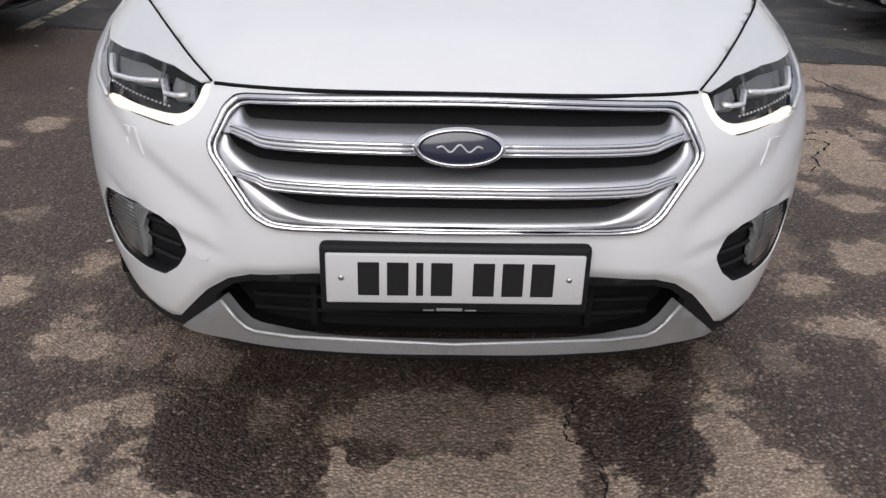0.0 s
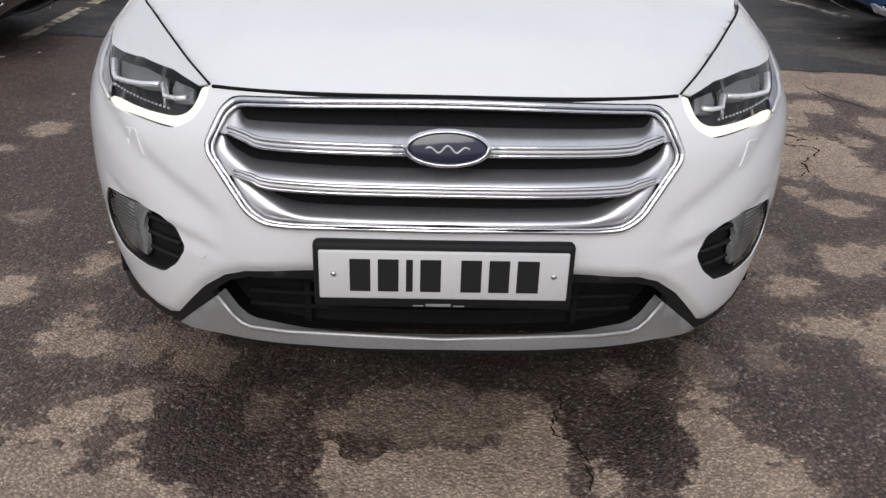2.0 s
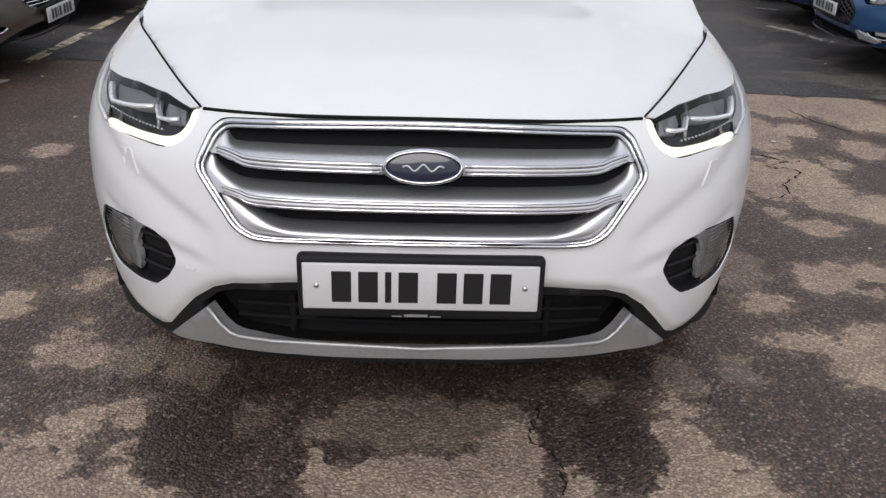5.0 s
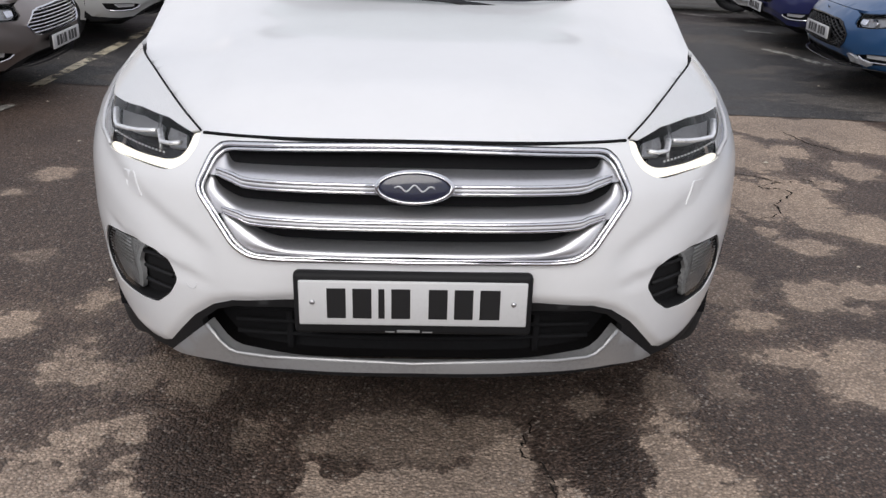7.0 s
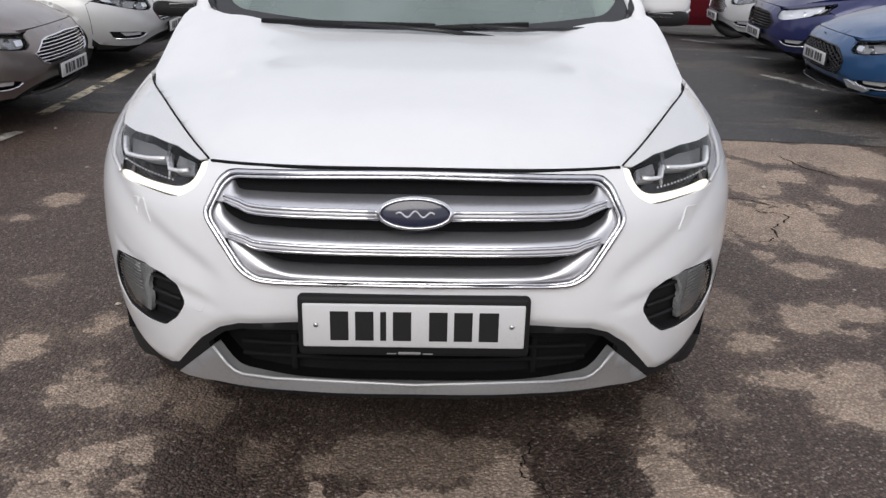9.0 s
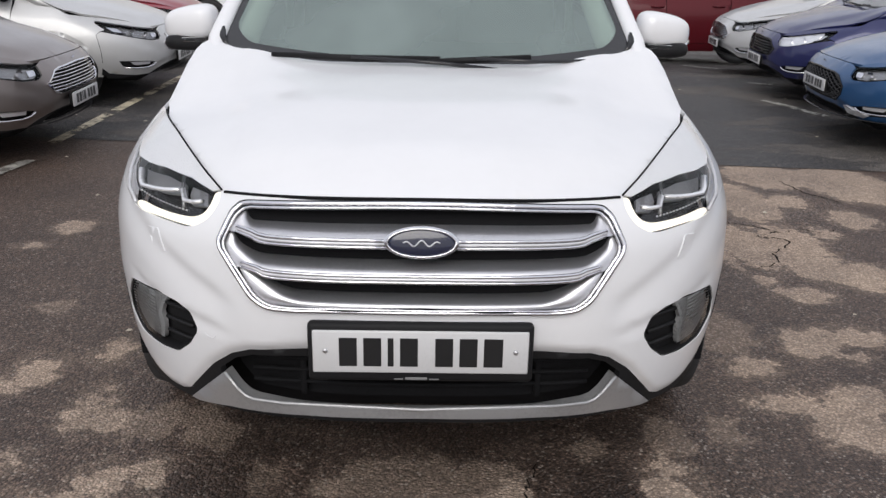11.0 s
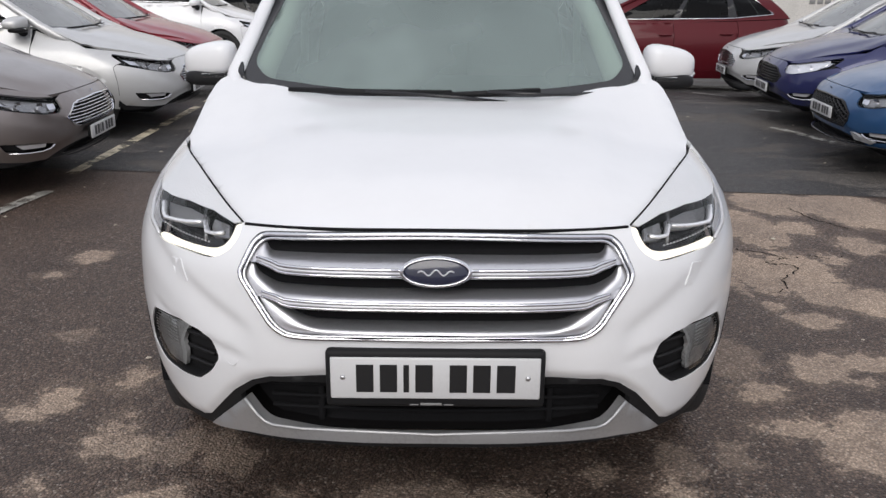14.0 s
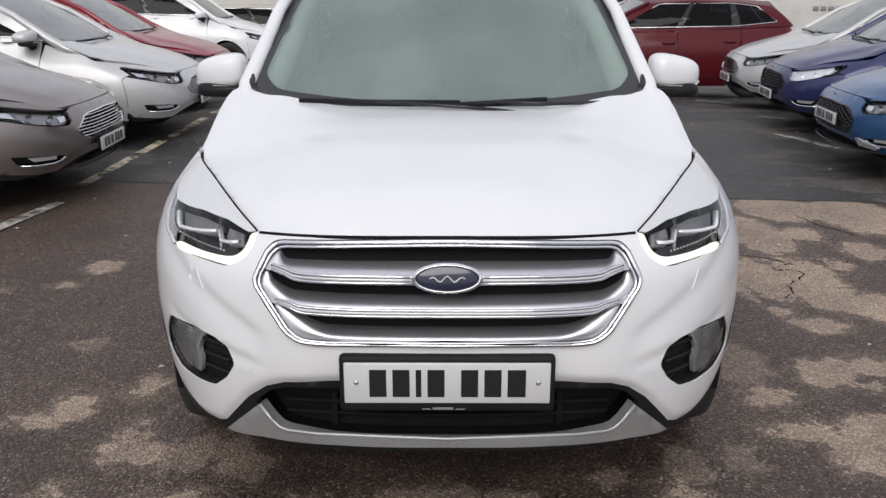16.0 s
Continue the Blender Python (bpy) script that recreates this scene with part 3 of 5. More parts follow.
def mesh_grille(car, st):
    """Black lattice of crossing diagonal bars in a gloss black frame, with a grey fin beside each lower duct and a thin splitter."""
    outer, inner = both(st["grille"]), both(st["grille_in"])
    part("grille_frame", *panel(on_nose(outer), skin, [on_nose(inner)], 0.04, 0.03, 0.008), GLOSS_BLACK, car, "gloss black grille frame")
    part("grille_backing", *panel(on_nose(inner), skin, [], 0.06, 0.0, -0.04), VOID, car)
    for slope in (-1, 1):
        for c in np.arange(-0.66, 0.67, 0.075):
            P = np.array([(c + slope * (z - 0.66) * 1.7, z) for z in np.linspace(0.515, 0.82, 16)])
            run = [nose_point(x, z, -0.004) for (x, z), ok in zip(P, inside(P, inner)) if ok]
            if len(run) > 1:
                part("grille_bar", *tube(run, 0.008, 5), GLOSS_BLACK, car)
    for sgn in (-1, 1):
        fin = [(0.47, 0.475), (0.515, 0.485), (0.665, 0.375), (0.62, 0.345), (0.50, 0.365)]
        fin = on_nose([(sgn * x, z) for x, z in (fin[::-1] if sgn > 0 else fin)])
        part("bumper_fin", *panel(fin, skin, [], 0.04, 0.02, 0.012), SATIN, car, "grey fin beside the lower duct")
    part("splitter", *tube([nose_point(0.84 * k / 14, 0.318, 0.022) for k in range(-14, 15)], 0.012, 8, 0.6), GLOSS_BLACK, car, "thin black front splitter")


def headlight(car, st, sgn, lit, clear=0.76):
    lamp = rounded([(sgn * x, z) for x, z in st["lamp"]], 0.01, 3)
    if sgn < 0:
        lamp = lamp[::-1]
    unit = part("headlight", *panel(on_nose(lamp), skin, [], 0.03, 0.0, -0.055), GLOSS_BLACK, car, "headlight with clear lens" + (" and lit daytime strip" if lit else ""))
    P = lambda pts: on_nose([(sgn * x, z) for x, z in (pts if sgn > 0 else pts[::-1])])
    L = lambda pts, out: [nose_point(sgn * x, z, out) for x, z in pts]
    if lit:
        outer = [(0.4935, 0.8985), (0.4965, 0.880), (0.503, 0.864), (0.514, 0.848), (0.530, 0.833), (0.550, 0.823), (0.576, 0.8175), (0.661, 0.817), (0.745, 0.813), (0.765, 0.818)]
        outer = [tuple(p) for p in smooth_line(outer, 4)]
        inner = [(0.750, 0.831), (0.645, 0.8335), (0.582, 0.836), (0.558, 0.840), (0.539, 0.849), (0.526, 0.862), (0.517, 0.878), (0.512, 0.896)]
        part("daytime_strip", *panel(P(rounded(outer + inner, 0.008, 3)), skin, [], 0.012, 0.012, -0.004), DRL, unit, "glowing warm white daytime running light")
        # opaque pale cover: sky reflection on the clear lens, put in as colour
        cover = [(x - 0.001, z - 0.0015) for x, z in SEAM[1:]] + [(0.802, 0.977), (0.816, 0.953), (0.826, 0.924), (0.803, 0.9035), (0.740, 0.9075), (0.672, 0.914), (0.585, 0.911), (0.516, 0.896)]
        part("upper_lens", *panel(P(cover[::-1]), skin, [], 0.025, 0.004, 0.001), WET_SKY_LENS, unit, "wet pale upper lens reflecting the sky")
        rim_line = [(0.752, 0.846), (0.773, 0.858), (0.790, 0.876), (0.800, 0.896)]
        part("chrome_rim", *tube(smooth_line(L(rim_line, -0.012)), 0.0032, 6), CHROME, unit)
        part("outer_trim", *tube(L([(0.765, 0.818), (0.808, 0.835), (0.824, 0.868), (0.818, 0.905)], -0.004), 0.005, 8), SATIN, unit)
        part("side_reflector", *panel(P([(0.778, 0.822), (0.812, 0.838), (0.827, 0.870), (0.824, 0.908), (0.806, 0.903), (0.795, 0.872), (0.776, 0.850)]), skin, [], 0.02, 0.006, -0.006), LAMP_SILVER, unit, "pale wrap-round side reflector")
        part("reflector_lip", *tube(L([(0.772, 0.885), (0.759, 0.864), (0.747, 0.859), (0.70, 0.866), (0.662, 0.872), (0.615, 0.881)], -0.011), 0.0085, 8, 0.7), LAMP_SILVER, unit, "bright chrome reflector lip")
        part("reflector_lip", *tube(L([(0.605, 0.884), (0.595, 0.864), (0.57, 0.865), (0.544, 0.870)], -0.011), 0.0080, 8, 0.7), LAMP_SILVER, unit)
        part("chamber", *panel(P([(0.770, 0.862), (0.790, 0.892), (0.69, 0.908), (0.625, 0.905), (0.625, 0.884), (0.70, 0.870)]), skin, [], 0.03, 0.01, -0.030), SMOKED, unit)
        part("divider", *tube(L([(0.612, 0.908), (0.610, 0.884), (0.600, 0.862), (0.596, 0.846)], -0.016), 0.0045, 6), DIM_SILVER, unit)
        part("chamber", *panel(P([(0.545, 0.872), (0.595, 0.866), (0.605, 0.886), (0.60, 0.905), (0.55, 0.900)]), skin, [], 0.03, 0.01, -0.030), SMOKED, unit)
        for k in range(16):
            f = k / 15
            part("bead", *moved(lathe([(0, -0.002), (0.002, -0.0013), (0.0027, 0.001)], 8), Matrix.Translation(nose_point(sgn * (0.585 + 0.16 * f), 0.846 + 0.004 * f, -0.006)) @ pose(0, 0, 0, 0, 0, 90)), SATIN, unit)
    else:
        cx, cz = sum(a[0] for a in st["lamp"]) / len(st["lamp"]), sum(a[1] for a in st["lamp"]) / len(st["lamp"])
        part("reflector_tray", *panel(P([(cx - 0.03 + (x - cx) * clear, cz - 0.004 + (z - cz) * clear) for x, z in st["lamp"]]), skin, [], 0.04, 0.015, -0.045 if clear < 0.85 else -0.02), DIM_SILVER if clear < 0.85 else LAMP_SILVER, unit, "bright reflector tray")
        for x, z, r in ((0.59, 0.820, 0.034), (0.69, 0.842, 0.032)):
            c = nose_point(sgn * x, z, -0.045)
            part("reflector", *moved(lathe([(0, 0.02), (0.4 * r, 0.018), (0.8 * r, 0.008), (r, -0.006), (1.1 * r, -0.01)], 16), Matrix.Translation(c) @ pose(0, 0, 0, 0, 0, 90)), CHROME, unit)
        part("inner_bezel", *panel(P([(0.49, 0.855), (0.51, 0.81), (0.56, 0.80), (0.55, 0.85)]), skin, [], 0.04, 0.01, -0.03), CHROME, unit)
        part("inner_bezel", *panel(P([(0.74, 0.85), (0.80, 0.86), (0.79, 0.91), (0.75, 0.90)]), skin, [], 0.04, 0.01, -0.03), CHROME, unit)
    shrunk = on_nose(lamp)
    lens = part("lens", *panel(shrunk, skin, [], 0.03, 0.0, -0.001), LENS, unit, "clear headlight lens")
    lens.visible_shadow = False


def fog_lamp(car, st, sgn, suv):
    P = lambda pts: on_nose([(sgn * x, z) for x, z in (pts if sgn > 0 else pts[::-1])])
    pocket = part("fog_lamp_pocket", *panel(P(rounded(st["fog"], 0.012, 4)), skin, [], 0.03, 0.0, -0.035), BLACK, car, "black recessed fog lamp surround")
    part("pocket_wall", *panel(P(rounded(st["fog"], 0.012, 4)), skin, [P(rounded([(0.70 + (x - 0.70) * 0.955, 0.535 + (z - 0.535) * 0.94) for x, z in st["fog"]], 0.02, 4))] if suv else [], 0.03, 0.034, -0.003), BLACK, pocket) if suv else None
    if suv:
        lens = [(0.783, 0.598), (0.70, 0.610), (0.672, 0.606), (0.688, 0.575), (0.699, 0.548), (0.694, 0.518), (0.698, 0.490), (0.704, 0.466), (0.772, 0.460), (0.822, 0.488), (0.816, 0.542)]
        part("reflector_bowl", *panel(P(lens), skin, [], 0.025, 0.012, -0.016), BOWL, pocket, "ribbed silver reflector")
        for k in range(8):
            f = k / 7
            pts = [nose_point(sgn * x, z, -0.0135) for x, z in ((0.706, 0.602 - 0.070 * f), (0.75, 0.602 - 0.074 * f), (0.803, 0.588 - 0.066 * f))]
            part("rib", *tube(pts, 0.0019, 5), BOWL, pocket)
        cover = part("fog_lens", *panel(P(lens), skin, [], 0.03, 0.0, -0.006), FOG_LENS, pocket, "clear fog lamp lens")
        cover.visible_shadow = False
        for z in (0.585, 0.545, 0.505):
            part("slat", *tube([nose_point(sgn * x, z, -0.027) for x in (0.582, 0.61, 0.64, 0.668)], 0.006, 6, 1.0), BLACK, pocket)
    else:
        part("fog_bulb", *panel(P([(0.63, 0.50), (0.63, 0.445), (0.74, 0.44), (0.77, 0.50)]), skin, [], 0.04, 0.012, -0.012), SATIN, pocket)
        part("chrome_strip", *tube([nose_point(sgn * x, z, 0.002) for x, z in ((0.585, 0.475), (0.605, 0.425), (0.65, 0.398), (0.72, 0.395), (0.79, 0.41))], 0.008, 6), CHROME, pocket, "chrome strip under the fog lamp")


def wheel(car, y, sgn):
    m = Matrix.Translation((sgn * 0.79, y, WHEEL_R)) @ Matrix.Diagonal((sgn, 1, 1, 1))
    fix = lambda p: (p[0], p[1] if sgn > 0 else [q[::-1] for q in p[1]])
    r = WHEEL_R
    wh = part("wheel", *fix(moved(lathe([(r * 0.66, -0.09), (r * 0.86, -0.11), (r * 0.97, -0.10), (r, -0.06), (r, 0.06), (r * 0.97, 0.10), (r * 0.86, 0.115), (r * 0.67, 0.10), (r * 0.65, 0.08)], 48), m)), RUBBER, car, "black tyre on alloy wheel")
    part("rim", *fix(moved(lathe([(r * 0.66, 0.095), (r * 0.63, 0.10), (r * 0.60, 0.07), (r * 0.58, -0.02), (r * 0.2, -0.03), (0.001, -0.03)], 40), m)), GLOSS_BLACK, wh)
    for k in range(5):
        a = 2 * math.pi * k / 5
        for d in (-0.13, 0.13):
            p = [(0.045, 0.05 * math.cos(a), 0.05 * math.sin(a)), (0.075, 0.13 * math.cos(a + d * 0.5), 0.13 * math.sin(a + d * 0.5)), (0.085, r * 0.62 * math.cos(a + d), r * 0.62 * math.sin(a + d))]
            part("spoke", *fix(moved(tube(p, [0.018, 0.014, 0.013], 6), m)), ALLOY, wh)
    part("hub_cap", *fix(moved(lathe([(0.001, 0.075), (0.03, 0.07), (0.05, 0.05), (0.055, 0.0)], 20), m)), ALLOY, wh)


def ball(cx, cy, cz, ax, ay, az, n=14, power=0.75):
    """A softened block: rounder than a box, squarer than a ball."""
    V, Fs = [], []
    f = lambda c: math.copysign(abs(c) ** power, c)
    for i in range(n + 1):
        t = -math.pi / 2 + math.pi * i / n
        for j in range(2 * n):
            p = 2 * math.pi * j / (2 * n)
            V.append((cx + ax * f(math.cos(t)) * f(math.cos(p)), cy + ay * f(math.cos(t)) * f(math.sin(p)), cz + az * f(math.sin(t))))
    for i in range(n):
        for j in range(2 * n):
            Fs.append((i * 2 * n + j, i * 2 * n + (j + 1) % (2 * n), (i + 1) * 2 * n + (j + 1) % (2 * n), (i + 1) * 2 * n + j))
    return V, Fs


def door_mirror(car, sgn, body):
    V, Fs = ball(0.872, 1.41, 1.186, 0.100, 0.078, 0.060, 12, 0.55)
    out = []
    for x, y, z in V:
        t = (x - 0.772) / 0.20
        out.append((x, y + 0.05 * t * t, 1.175 + (z - 1.175) * (1.06 - 0.24 * t * t) + 0.010 * (1 - t) - 0.012 * t * t))
    piece = (out, Fs)
    arm = tube([(0.745, 1.40, 1.06), (0.79, 1.41, 1.085), (0.85, 1.42, 1.12)], [0.04, 0.032, 0.03], 10)
    low = ball(0.868, 1.412, 1.120, 0.094, 0.074, 0.030, 10, 0.62)
    glassy = block(0.79, 0.95, 1.492, 1.497, 1.135, 1.225, 0.002, 1)
    lamp = tube([(0.80, 1.338, 1.135), (0.88, 1.345, 1.132), (0.945, 1.385, 1.135), (0.965, 1.42, 1.145)], 0.009, 8)
    fix = (lambda p: p) if sgn > 0 else flip_x
    mir = part("door_mirror", *fix(piece), body, car, "door mirror with black lower shell")
    part("mirror_foot", *fix(join(arm, low)), BLACK, mir)
    part("mirror_glass", *fix(glassy), CHROME, mir)
    part("indicator", *fix(lamp), LENS, mir)


def seat(car, x, y):
    s = part("seat", *ball(x, y, 0.72, 0.25, 0.28, 0.11, 10, 0.6), CLOTH, car, "dark cloth car seat")
    part("backrest", *moved(ball(0, 0, 0.30, 0.24, 0.08, 0.34, 10, 0.6), Matrix.Translation((x, y + 0.22, 0.75)) @ pose(0, 0, 0, -16, 0, 0)), CLOTH, s)
    part("headrest", *moved(ball(0, 0, 0, 0.13, 0.055, 0.10, 8, 0.65), Matrix.Translation((x, y + 0.42, 1.43))), CLOTH, s)


def build_car(name, label, body, style, m, size=(1, 1, 1), lit=False, dealer=False, bars=7, bar_mat=None, frame_mat=None, group="", clear=0.76):
    """One whole car: nose at y = 0 and facing -y in its own space, then placed by m."""
    global DROOP
    st = SUV if style == "suv" else SPORT if style == "sport" else HATCH
    DROOP = 0.0 if style == "suv" else 0.11
    suv = style == "suv"
    car = new(name)
    tagged(car, label, "car", group)
    part("front_bumper", *panel(bumper_outline(st), skin, [on_nose(rounded(both([(x * 0.985, z + (0.74 - z) * 0.03) for x, z in st["grille"]]), 0.02, 4)), on_nose(rounded(st["fog"], 0.012, 4)), on_nose([(-x, z) for x, z in rounded(st["fog"], 0.012, 4)])], 0.0125 if suv else 0.05, 0.014), body, car, "painted front bumper")
    # bonnet
    front = [(x, front_y(x) + 0.003) for x in np.linspace(0, SEAM[0][0] - 0.004, 8)]
    back = [(x, 1.085 + 0.15 * (x / 0.765) ** 4) for x in np.linspace(0.745, 0, 10)]
    half = front + [(edge_x(y) - 0.003 + 0.03 * ease((y - seam_y[-1]) / 0.12) * ease((1.22 - y) / 0.1), y) for y in np.linspace(seam_y[0] + 0.01, 1.16, 14)] + back
    out = half + [(-x, y) for x, y in reversed(half) if x > 1e-6]
    bonnet_ob = part("bonnet", *panel(out, bonnet, [], 0.03 if suv else 0.05, 0.022), body, car, "painted bonnet")
    for sgn in (-1, 1):
        part("shut_line", *tube([(sgn * (edge_x(y) + 0.001), y, edge_z(y) + 0.0003) for y in np.linspace(seam_y[0], seam_y[-1], 20)], 0.0028, 6), VOID, bonnet_ob) if suv else None
    # wings, doors, rear
    lamp_back = [p for p in st["lamp"] if p[0] > 0.76]
    lamp_back = [p for p in lamp_back if p[1] > 0.82]
    wing = [sy(0.552, 0.80), sy(0.504, 0.838)] + on_nose([(x + 0.004, z) for x, z in lamp_back])
    if suv:
        wing += on_nose([(0.79, 0.985)])
    else:
        k = st["lamp"].index(lamp_back[-1])
        wing += on_nose(st["lamp"][k + 1:] + [(0.475, 0.885)] + SEAM[1:])
    wing += [sy(0.60, 0.985), sy(0.9, 1.0), sy(1.15, 1.04), sy(1.30, 1.10), sy(1.325, 0.95), sy(1.325, 0.34)]
    wing += [sy(y, z) for y, z in arch(FRONT_AXLE, -3, 164, ARCH_R + 0.02, 18)]
    door = [sy(2.415, 1.135), sy(1.332, 1.13), sy(1.332, 0.34), sy(2.415, 0.34)][::-1]
    rear_door = [sy(2.423, 0.34), sy(3.20, 0.34)] + [sy(y, z) for y, z in arch(REAR_AXLE, 178, 128, ARCH_R + 0.02, 8)] + [sy(3.44, 1.0), sy(3.42, 1.16), sy(2.423, 1.135)]
    quarter = [sy(3.448, 1.0)] + [sy(y, z) for y, z in arch(REAR_AXLE, 122, -3, ARCH_R + 0.02, 14)] + [sy(4.2, 0.40), (PS[-1] - 0.45, 0.40), (PS[-1] - 0.45, 1.22), sy(3.428, 1.165)]
    sill = [sy(1.33, 0.335), sy(1.33, 0.20), sy(3.24, 0.20), sy(3.21, 0.335)]
    for sgn in (1, -1):
        fix = (lambda p: p) if sgn > 0 else flip_x
        st_ = 0.05 if suv else 0.08
        part("front_wing", *fix(panel(wing[::-1], skin, [], st_, 0.012)), body, car, "painted front wing")
        d = part("front_door", *fix(panel(door, skin, [], 0.1, 0.012)), body, car, "painted front door")
        part("door_handle", *fix(tube([skin(*sy(2.18, 0.93))[:2] + (0.93,), (skin(*sy(2.23, 0.93))[0] + 0.03, 2.24, 0.935), (skin(*sy(2.3, 0.93))[0] + 0.03, 2.32, 0.935), skin(*sy(2.38, 0.93))[:2] + (0.93,)], 0.012, 6)), body, d)
        d = part("rear_door", *fix(panel(rear_door, skin, [], 0.1, 0.012)), body, car, "painted rear door")
        part("door_handle", *fix(tube([skin(*sy(3.15, 0.95))[:2] + (0.95,), (skin(*sy(3.2, 0.95))[0] + 0.03, 3.21, 0.955), (skin(*sy(3.28, 0.95))[0] + 0.03, 3.29, 0.955), skin(*sy(3.34, 0.95))[:2] + (0.95,)], 0.012, 6)), body, d)
        part("rear_quarter", *fix(panel(quarter, skin, [], 0.1, 0.012)), body, car, "painted rear quarter panel")
        part("sill", *fix(panel(sill, skin, [], 0.1, 0.02, -0.004)), BLACK if suv else body, car)
        for yc, a0, a1 in ((FRONT_AXLE, -5, 188), (REAR_AXLE, -5, 188)):
            ring = [sy(y, z) for y, z in arch(yc, a0, a1, ARCH_R + 0.022, 24)] + [sy(y, z) for y, z in arch(yc, a1, a0, ARCH_R - 0.03, 24)]
            part("wheel_arch_trim", *fix(panel(ring, skin, [], 0.06, 0.03, 0.004 if suv else -0.004)), BLACK if suv else body, car)
            V = [(x, yc + (ARCH_R + 0.01) * math.cos(a), 0.36 + (ARCH_R + 0.01) * math.sin(a)) for x in (0.50, 0.86) for a in np.linspace(-0.2, math.pi + 0.2, 20)]
            part("arch_liner", *fix((V, [(i, i + 1, 21 + i, 20 + i) for i in range(19)])), VOID, car)
        wheel(car, FRONT_AXLE, sgn)
        wheel(car, REAR_AXLE, sgn)
        headlight(car, st, sgn, lit, clear)
        fog_lamp(car, st, sgn, suv)
        door_mirror(car, sgn, body)
        # greenhouse
        win1 = rounded([(0.055, 0.07), (0.385, 0.07), (0.36, 0.93), (0.10, 0.93)], 0.03)
        win2 = rounded([(0.405, 0.07), (0.70, 0.07), (0.66, 0.93), (0.385, 0.93)], 0.03)
        win3 = rounded([(0.725, 0.10), (0.93, 0.16), (0.86, 0.90), (0.69, 0.92)], 0.03)
        full = [(0, -0.02), (1, -0.02), (1, 1.0), (0, 1.0)]
        long = rounded([(0.055, 0.07), (0.70, 0.07), (0.93, 0.18), (0.86, 0.90), (0.66, 0.93), (0.10, 0.93)], 0.03)
        part("window_frame", *fix(panel(full, side_glass, [win1, win2, win3] if suv else [long], 0.08, 0.025)), body, car, "painted pillars and window frames")
        for w in (win1, win2, win3):
            part("side_window", *fix(panel(w, side_glass, [], 0.15, 0.0, -0.006)), SIDE_GLASS if suv else PRIVACY, car, "tinted side window")
        for w in (win1, win2, win3) if suv else (long,):
            part("window_seal", *fix(tube([Vector(side_glass(*p)) + Vector((0.004, 0, 0)) for p in w + w[:1]], 0.007 if suv else 0.010, 5)), BLACK if suv else CHROME, car)
        for a, b in () if suv else ((0.365, 0.405), (0.665, 0.72)):
            part("door_pillar", *fix(panel([(a + 0.005, 0.07), (b, 0.07), (b - 0.035, 0.93), (a - 0.02, 0.93)], side_glass, [], 0.12, 0.01, 0.001)), GLOSS_BLACK, car, "gloss black door pillar")
        part("tail_lamp", *fix(panel([(PS[-1] - 0.75, 0.92), (PS[-1] - 0.452, 0.92), (PS[-1] - 0.452, 1.12), (PS[-1] - 0.80, 1.10)], skin, [], 0.06, 0.02, 0.012)), RED_LENS, car, "red tail lamp")
    part("roof", *panel([(-1, 0), (1, 0), (1, 1), (-1, 1)], roof, [], 0.12, 0.02), body, car, "painted roof")
    def tail(s, z):
        if s >= 0:
            return skin(PS[-1] - s, z)
        x, y, z = skin(PS[-1] + s, z)
        return (-x, y, z)
    part("tailgate", *[q if i == 0 else [f[::-1] for f in q] for i, q in enumerate(panel([(-0.445, 0.62), (0.445, 0.62), (0.445, 1.22), (-0.445, 1.22)], tail, [], 0.1, 0.0))], body, car, "painted tailgate")
    part("rear_bumper", *[q if i == 0 else [f[::-1] for f in q] for i, q in enumerate(panel([(-0.445, 0.32), (0.445, 0.32), (0.445, 0.612), (-0.445, 0.612)], tail, [], 0.1, 0.0, -0.02))], BLACK, car)
    part("rear_screen", *[q if i == 0 else [f[::-1] for f in q] for i, q in enumerate(panel(rounded([(-0.95, -0.02), (0.95, -0.02), (0.95, 1.02), (-0.95, 1.02)], 0.05), tail_glass, [], 0.15, 0.0))], PRIVACY, car, "tinted rear screen")
    # windscreen with its black border, cowl and wipers
    view = rounded([(-0.940, 0.085), (-0.85, 0.012), (0.85, 0.012), (0.940, 0.085), (0.928, 0.97), (-0.928, 0.97)], 0.08, 6)
    rimmed = [(-1, -0.06), (1, -0.06), (1, 1.0), (-1, 1.0)]
    part("screen_border", *panel(rimmed, screen, [view], 0.07, 0.006), FRIT, car, "black ceramic windscreen border")
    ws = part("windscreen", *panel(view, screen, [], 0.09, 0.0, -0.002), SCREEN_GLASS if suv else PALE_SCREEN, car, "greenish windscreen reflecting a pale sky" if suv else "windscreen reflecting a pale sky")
    ws.visible_shadow = False
    part("scuttle", *panel([(-0.985, -0.32), (0.985, -0.32), (0.985, 0.0), (-0.985, 0.0)], screen, [], 0.09, 0.01, -0.012), BLACK, car)
    if suv:
        for sgn in (-1, 1):
            part("screen_fin", *tube([Vector(screen(sgn * u, v)) + Vector((0, -0.012, 0.006)) for u, v in ((0.93, -0.035), (0.975, 0.0), (0.992, 0.05), (0.996, 0.105))], [0.008, 0.013, 0.011, 0.005], 8), GLOSS_BLACK, car, "black scuttle end fin")
